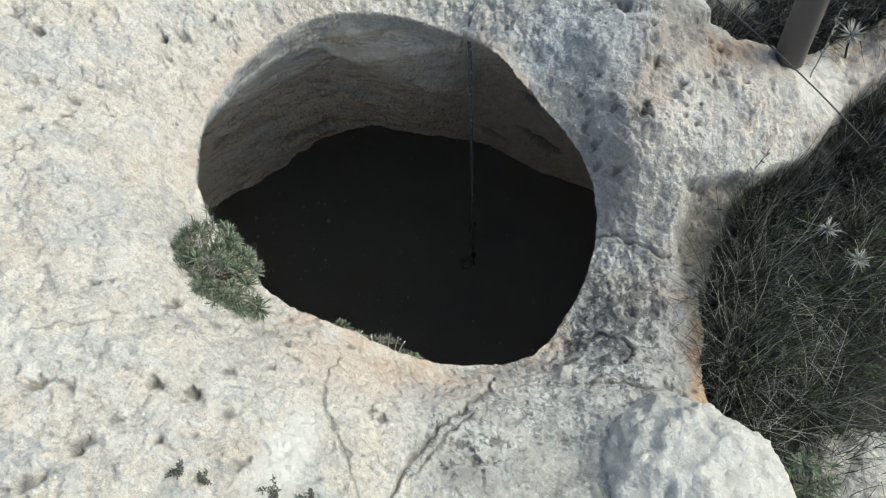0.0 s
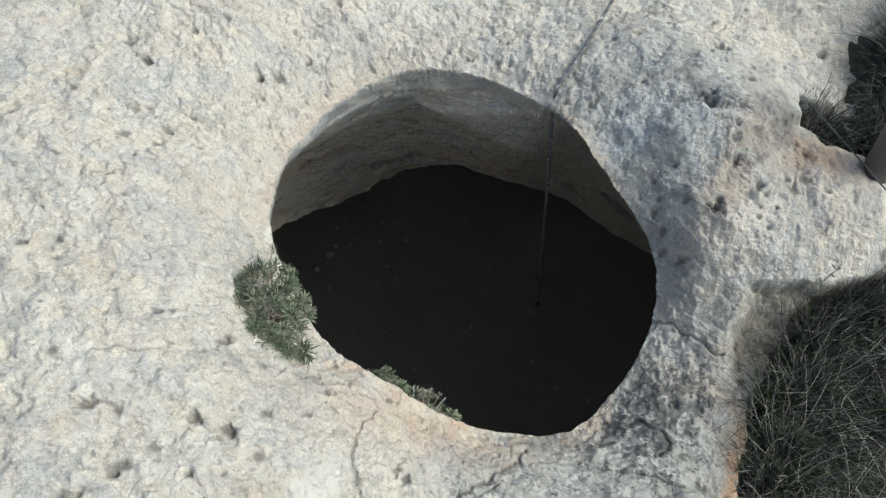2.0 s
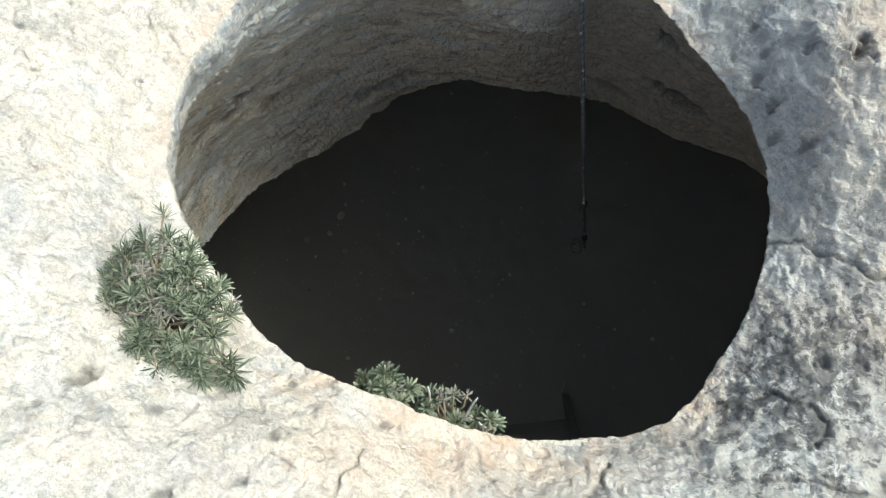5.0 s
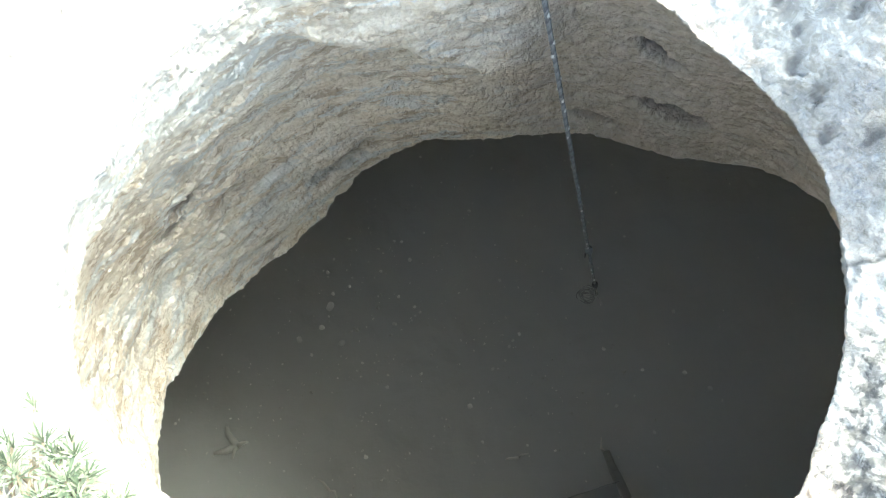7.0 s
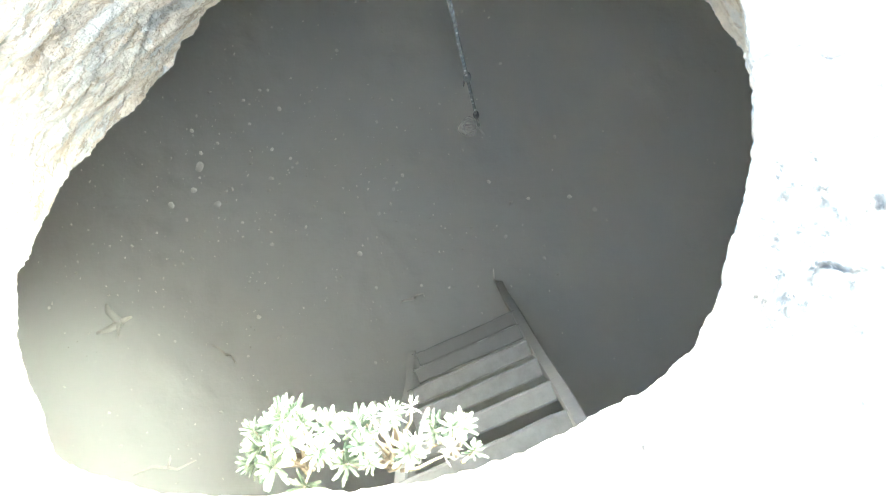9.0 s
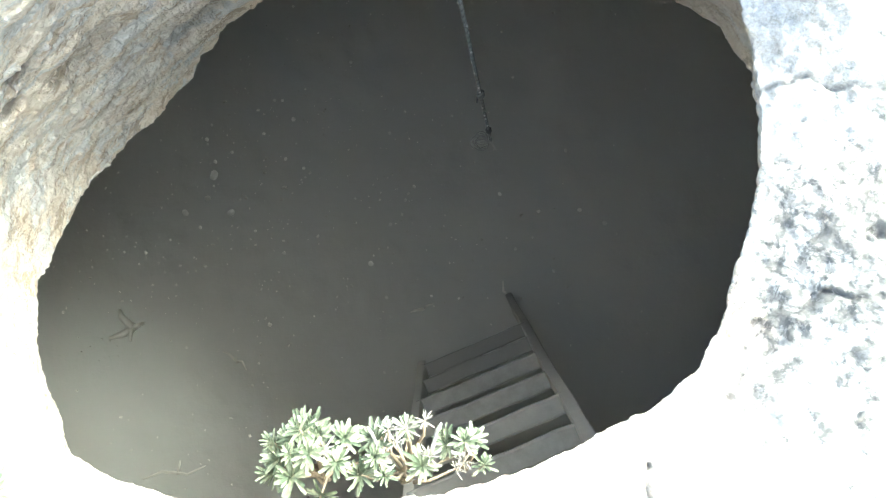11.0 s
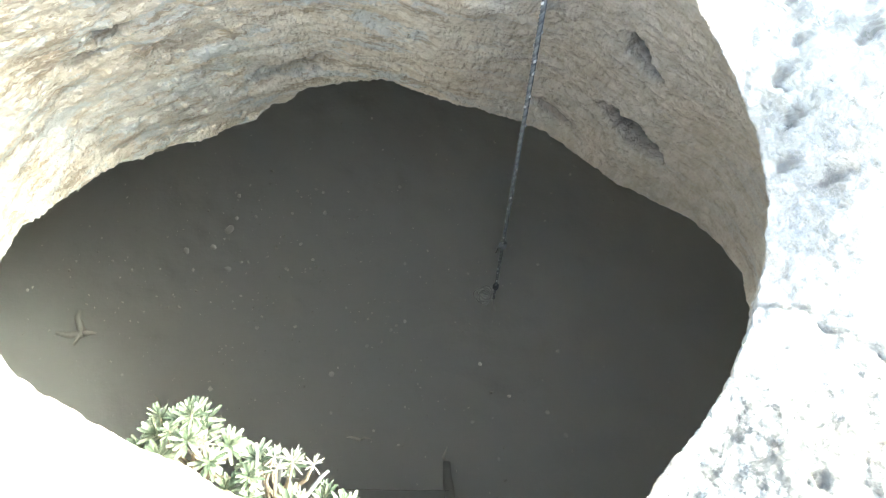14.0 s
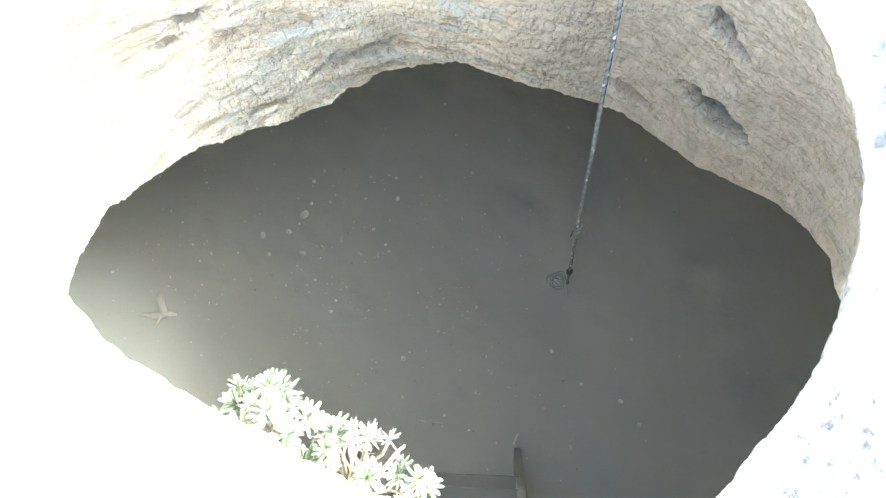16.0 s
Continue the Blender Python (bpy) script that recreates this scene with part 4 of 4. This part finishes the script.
# ---- post, wire, cord ----
def post():
    t = thing("fence_post", "dark weathered fence post set beside the rock", "post", (0.79, 0.385, -0.13))
    pts = [Vector((-0.165 * s, 0.04 * s, 1.25 * s)) for s in np.linspace(0, 1, 12).tolist()]
    v, f = tube(pts, [0.031 - 0.002 * s for s in np.linspace(0, 1, 12)], 22)
    rnd = random.Random(6)
    v = [p + Vector((rnd.uniform(-1, 1), rnd.uniform(-1, 1), 0)) * 0.0012 for p in v]
    part("shaft", mesh_of("shaft", v, f, POST), t)


post()

def seed_stalk(at, tip, seed):
    """A tall dry stalk with small seed heads along its upper part."""
    rnd = random.Random(seed)
    t = thing("seed_stalk", "thin dry stalk with small seed heads beside the post", "dry stalk", at)
    pts = [Vector(tip) * s + Vector((rnd.uniform(-1, 1), rnd.uniform(-1, 1), 0)) * 0.003 for s in np.linspace(0, 1, 9).tolist()]
    stem = part("stem", mesh_of("stem", *tube(pts, [0.0016 - 0.0001 * i for i in range(9)], 6), STALK), t)
    for i in range(14):
        k = rnd.uniform(0.35, 1.0)
        c = Vector(tip) * k
        d = Vector((rnd.uniform(-1, 1), rnd.uniform(-1, 1), rnd.uniform(0, 1))) * 0.012
        part("seed_head", mesh_of("seed_head", *tube([c, c + d * 0.6, c + d], [0.0008, 0.0022, 0.0006], 6), STALK), stem)


seed_stalk((0.83, 0.345, -0.10), (-0.03, 0.02, 0.26), 41)
seed_stalk((0.66, 0.10, -0.17), (0.02, 0.03, 0.19), 42)


w0, w1 = Vector((0.60, 0.455, 0.05)), Vector((0.93, 0.185, -0.12))
pts = [w0.lerp(w1, s) + Vector((0, 0, 0.012 * math.sin(math.pi * s) + 0.03 * s)) for s in np.linspace(0, 1, 12)]
tagged(new("wire", mesh_of("wire", *tube(pts, [0.0018] * 12, 6), WIRE)), "thin dull wire lying across rock and grass", "wire")


def cord():
    """A dark braided cord that comes over the rock, bends at the rim and hangs down the shaft."""
    t = thing("rope", "dark braided cord with pale flecks hanging into the shaft", "rope", (0.1, 0.42, 0.02))
    o = Vector(t.location)
    key = [(0.36, 1.05), (0.27, 0.86), (0.199, 0.692), (0.165, 0.60), (0.145, 0.536), (0.120, 0.475), (0.103, 0.442)]
    path = []
    for (xa, ya), (xb, yb) in zip(key, key[1:]):
        for s in np.linspace(0, 1, 8)[:-1]:
            x, y = xa + (xb - xa) * s, ya + (yb - ya) * s
            path.append(Vector((x, y, max(0.035, float(swell(np.array(x), np.array(y))) + 0.012))))
    path += [Vector((0.098, 0.422, 0.045)), Vector((0.0955, 0.409, 0.026)), Vector((0.0945, 0.401, -0.008))]
    top, end = Vector((0.0965, 0.399, -0.06)), Vector((0.113, 0.430, -1.63))
    hang = [top.lerp(end, s) for s in np.linspace(0, 1, 110)]
    path += hang
    lists, flecks = [], []
    dist, R = 0.0, 0.0019
    strands = [[], [], []]
    dense = []
    for p, q in zip(path, path[1:]):
        n = max(1, int((q - p).length / 0.004))
        dense += [p.lerp(q, i / n) for i in range(n)]
    for i, p in enumerate(dense[:-1]):
        d = (dense[i + 1] - p).normalized()
        a = d.cross(Vector((0.9, 0.3, 0.2))).normalized()
        b = d.cross(a)
        dist += (dense[i + 1] - p).length
        for k in range(3):
            w = dist / 0.026 * 2 * math.pi + k * 2.0944
            strands[k].append(p - o + R * (math.cos(w) * a + math.sin(w) * b))
    for k in range(3):
        part("strand", mesh_of("strand", *tube(strands[k], [0.0024] * len(strands[k]), 6), ROPE), t)
    rnd = random.Random(2)
    for i in range(6, len(strands[0]) - 8, 7):
        k = rnd.randrange(3)
        s = strands[k][i:i + 3]
        c = sum(((strands[m][i + 1]) for m in range(3)), Vector()) / 3
        out = (s[1] - c).normalized() * 0.0016
        flecks.append(tube([q + out for q in s], [0.0008, 0.0026, 0.0008], 6))
    part("tracer_flecks", mesh_of("tracer_flecks", *join(flecks), FLECK), t, "pale tracer flecks")["kind"] = "stuff"
    for z, r in ((-1.16, 0.011), (-1.50, 0.009)):
        s = (z - top.z) / (end.z - top.z)
        c = top.lerp(end, s) - o
        ring = []
        for m in range(2):
            pts = [c + Vector((r * 0.5 * math.cos(w), r * 0.5 * math.sin(w), 0.006 * math.sin(w + m * 2) + (m - 0.5) * 0.008)) for w in np.linspace(0, 6.3, 18)]
            ring.append(tube(pts, [0.0042] * 18, 7))
        part("knot", mesh_of("knot", *join(ring), ROPE), t, "tight knot")
    tail = top.lerp(end, (-1.16 - top.z) / (end.z - top.z)) - o
    part("tail", mesh_of("tail", *tube([tail, tail + Vector((-0.009, 0, -0.02)), tail + Vector((-0.012, 0.004, -0.07))], [0.0022, 0.0022, 0.0016], 6), ROPE), t)
    c = end - o
    fray = []
    middle = c + Vector((-0.030, 0.004, 0.004))
    for i in range(15):
        # loose curls of fibre round the last knot
        w0, span, r = rnd.uniform(0, 6.3), rnd.uniform(2.0, 4.5), rnd.uniform(0.010, 0.027)
        tip = Vector((rnd.uniform(-1, 1), rnd.uniform(-1, 1), rnd.uniform(-1, 1))) * 0.006
        curl = [middle + tip + Vector((r * math.cos(w0 + span * k / 7), r * math.sin(w0 + span * k / 7), 0.012 * math.sin(i + k))) for k in range(8)]
        fray.append(tube(curl, [0.0015] * 7 + [0.0006], 4))
    fray.append(tube([c, (c + middle) * 0.5, middle], [0.002, 0.002, 0.0016], 5))
    fray.append(tube([c, c + Vector((0.004, 0, -0.05)), c + Vector((0.012, 0.004, -0.13))], [0.0018, 0.0014, 0.0008], 5))
    part("frayed_end", mesh_of("frayed_end", *join(fray), FIBRE), t, "frayed pale cord end")


cord()


# ---- in the cistern ----
def beam(p, q, width, depth, across, wear=0.0025, seed=0):
    """A slightly worn squared timber from p to q."""
    rnd = random.Random(seed)
    p, q = Vector(p), Vector(q)
    d = (q - p).normalized()
    a = (Vector(across) - d * d.dot(Vector(across))).normalized()
    b = d.cross(a)
    n, v, f = 8, [], []
    c = 0.22
    sec = [(-1, -1 + c), (-1, 1 - c), (-1 + c, 1), (1 - c, 1), (1, 1 - c), (1, -1 + c), (1 - c, -1), (-1 + c, -1)]
    for i in range(n + 1):
        o = p.lerp(q, i / n) + Vector((rnd.uniform(-1, 1), rnd.uniform(-1, 1), rnd.uniform(-1, 1))) * wear
        for s, t in sec:
            v.append(o + a * (s * width / 2) + b * (t * depth / 2))
    for i in range(n):
        for s in range(8):
            t = (s + 1) % 8
            f.append((i * 8 + s, i * 8 + t, i * 8 + 8 + t, i * 8 + 8 + s))
    f += [tuple(range(8))[::-1], tuple(range(n * 8, n * 8 + 8))]
    return v, f


def ladder():
    foot, head = Vector((0.039, 0.072, -3.02)), Vector((0.147, -0.468, -0.72))
    over = Vector((-0.40, -0.056, 0.0))
    t = thing("ladder", "grey wooden ladder with narrow treads leaning in the dark cistern", "ladder", foot)
    for i, o in enumerate((Vector(), over)):
        part("rail", mesh_of("rail", *beam(o + (head - foot) * (0.28 * i), head - foot + o, 0.032, 0.05, over, 0.003, i), RAILWOOD, False), t)
    for i, s in enumerate((0.307, 0.409, 0.511, 0.613, 0.715, 0.817)):
        c = (head - foot) * s
        part("tread", mesh_of("tread", *beam(c, c + over, 0.05, 0.026, (0, 1, 0), 0.002, 10 + i), WOOD, False), t)


ladder()


def stone_mesh(seed):
    rnd = random.Random(seed)
    bm = bmesh.new()
    bmesh.ops.create_icosphere(bm, subdivisions=2, radius=1.0)
    s = Vector((rnd.uniform(0.8, 1.3), rnd.uniform(0.7, 1.0), rnd.uniform(0.45, 0.7)))
    for v in bm.verts:
        k = 1 + 0.22 * noise.noise(v.co * 1.7 + Vector((seed * 9.1, 0, 0)))
        v.co = Vector((v.co.x * s.x, v.co.y * s.y, v.co.z * s.z)) * k
    me = bpy.data.meshes.new("stone")
    bm.to_mesh(me)
    bm.free()
    me.materials.append(PEBBLE)
    return me


STONES = [stone_mesh(i) for i in range(6)]
rnd = random.Random(31)
spots = [(-1.113, 0.80, 0.020), (-1.158, 1.0, 0.020), (-1.21, 0.90, 0.017), (-1.33, 0.86, 0.015), (-0.53, 0.39, 0.014), (-0.72, 1.15, 0.012)]
for _ in range(48):
    spots.append((rnd.gauss(-0.95, 0.45), rnd.gauss(0.85, 0.40), rnd.uniform(0.004, 0.010)))
for _ in range(16):
    spots.append((rnd.uniform(-0.6, 0.9), rnd.uniform(-0.1, 1.2), rnd.uniform(0.005, 0.011)))
for x, y, s in spots:
    ob = new("stone", STONES[rnd.randrange(6)])
    ob.matrix_basis = Matrix.Translation((x, y, floor_at(x, y) + s * 0.3)) @ Matrix.Rotation(rnd.uniform(0, 6.28), 4, "Z") @ Matrix.Scale(s, 4)
    tagged(ob, "small pale stone lying on the cistern floor", "stone", "stones on the cistern floor")


def rubble(name, label, material, count, seed, small, large):
    """Crumbs of stone, straw and leaf litter on the floor."""
    rnd = random.Random(seed)
    v, f = [], []
    for _ in range(count):
        x, y = (rnd.gauss(-0.95, 0.6), rnd.gauss(0.75, 0.55)) if rnd.random() < 0.7 else (rnd.uniform(-2, 1.3), rnd.uniform(-0.6, 2.0))
        s = rnd.uniform(0.002, small) if rnd.random() < 0.85 else rnd.uniform(small, large)
        z = floor_at(x, y) + s * 0.5
        o, a = len(v), rnd.uniform(0, 3.14)
        for c in range(4):
            u, w = ((-1.3, -0.9), (1.2, -1.0), (1.4, 0.8), (-1.1, 1.1))[c]
            u, w = u * s * rnd.uniform(0.6, 1.3), w * s * rnd.uniform(0.5, 1.2)
            v.append((x + u * math.cos(a) - w * math.sin(a), y + u * math.sin(a) + w * math.cos(a), z - s))
        v.append((x, y, z + s * 0.7))
        f += [(o, o + 1, o + 4), (o + 1, o + 2, o + 4), (o + 2, o + 3, o + 4), (o + 3, o, o + 4)]
    tagged(new(name, mesh_of(name, v, f, material, False)), label, "rubble", kind="stuff")


rubble("rubble", "fine pale rubble on the cistern floor", CRUMB, 1500, 33, 0.004, 0.008)


def branch(at, forks, label, seed=0):
    """A small forked dead branch lying on the floor."""
    rnd = random.Random(seed)
    t = thing("branch", label, "branch", (at[0], at[1], floor_at(*at) + 0.012))
    for x, y, r in forks:
        mid = Vector((x * 0.5 + rnd.uniform(-0.02, 0.02), y * 0.5 + rnd.uniform(-0.02, 0.02), 0.02))
        part("twig", mesh_of("twig", *tube([(0, 0, 0), mid, (x, y, 0.012)], [r, r * 0.8, r * 0.35], 7), TWIG), t)


branch((-1.69, 0.395), ((-0.04, 0.10, 0.019), (-0.115, -0.018, 0.020), (0.065, 0.01, 0.015), (-0.02, -0.06, 0.012)), "pale forked dead branch on the cistern floor", 1)
branch((-1.62, -0.30), ((-0.16, 0.01, 0.008), (0.14, 0.0, 0.008), (0.03, 0.05, 0.006)), "thin dead twig on the cistern floor", 2)
branch((-0.35, 0.13), ((-0.06, 0.0, 0.007), (0.05, 0.01, 0.006)), "short pale twig on the cistern floor", 3)
branch((0.03, 0.10), ((0.0, 0.06, 0.007), (0.01, -0.05, 0.007)), "short pale twig near the ladder's foot", 4)
branch((-1.25, 0.12), ((-0.05, 0.06, 0.006), (0.04, -0.05, 0.006)), "short thin twig on the cistern floor", 5)
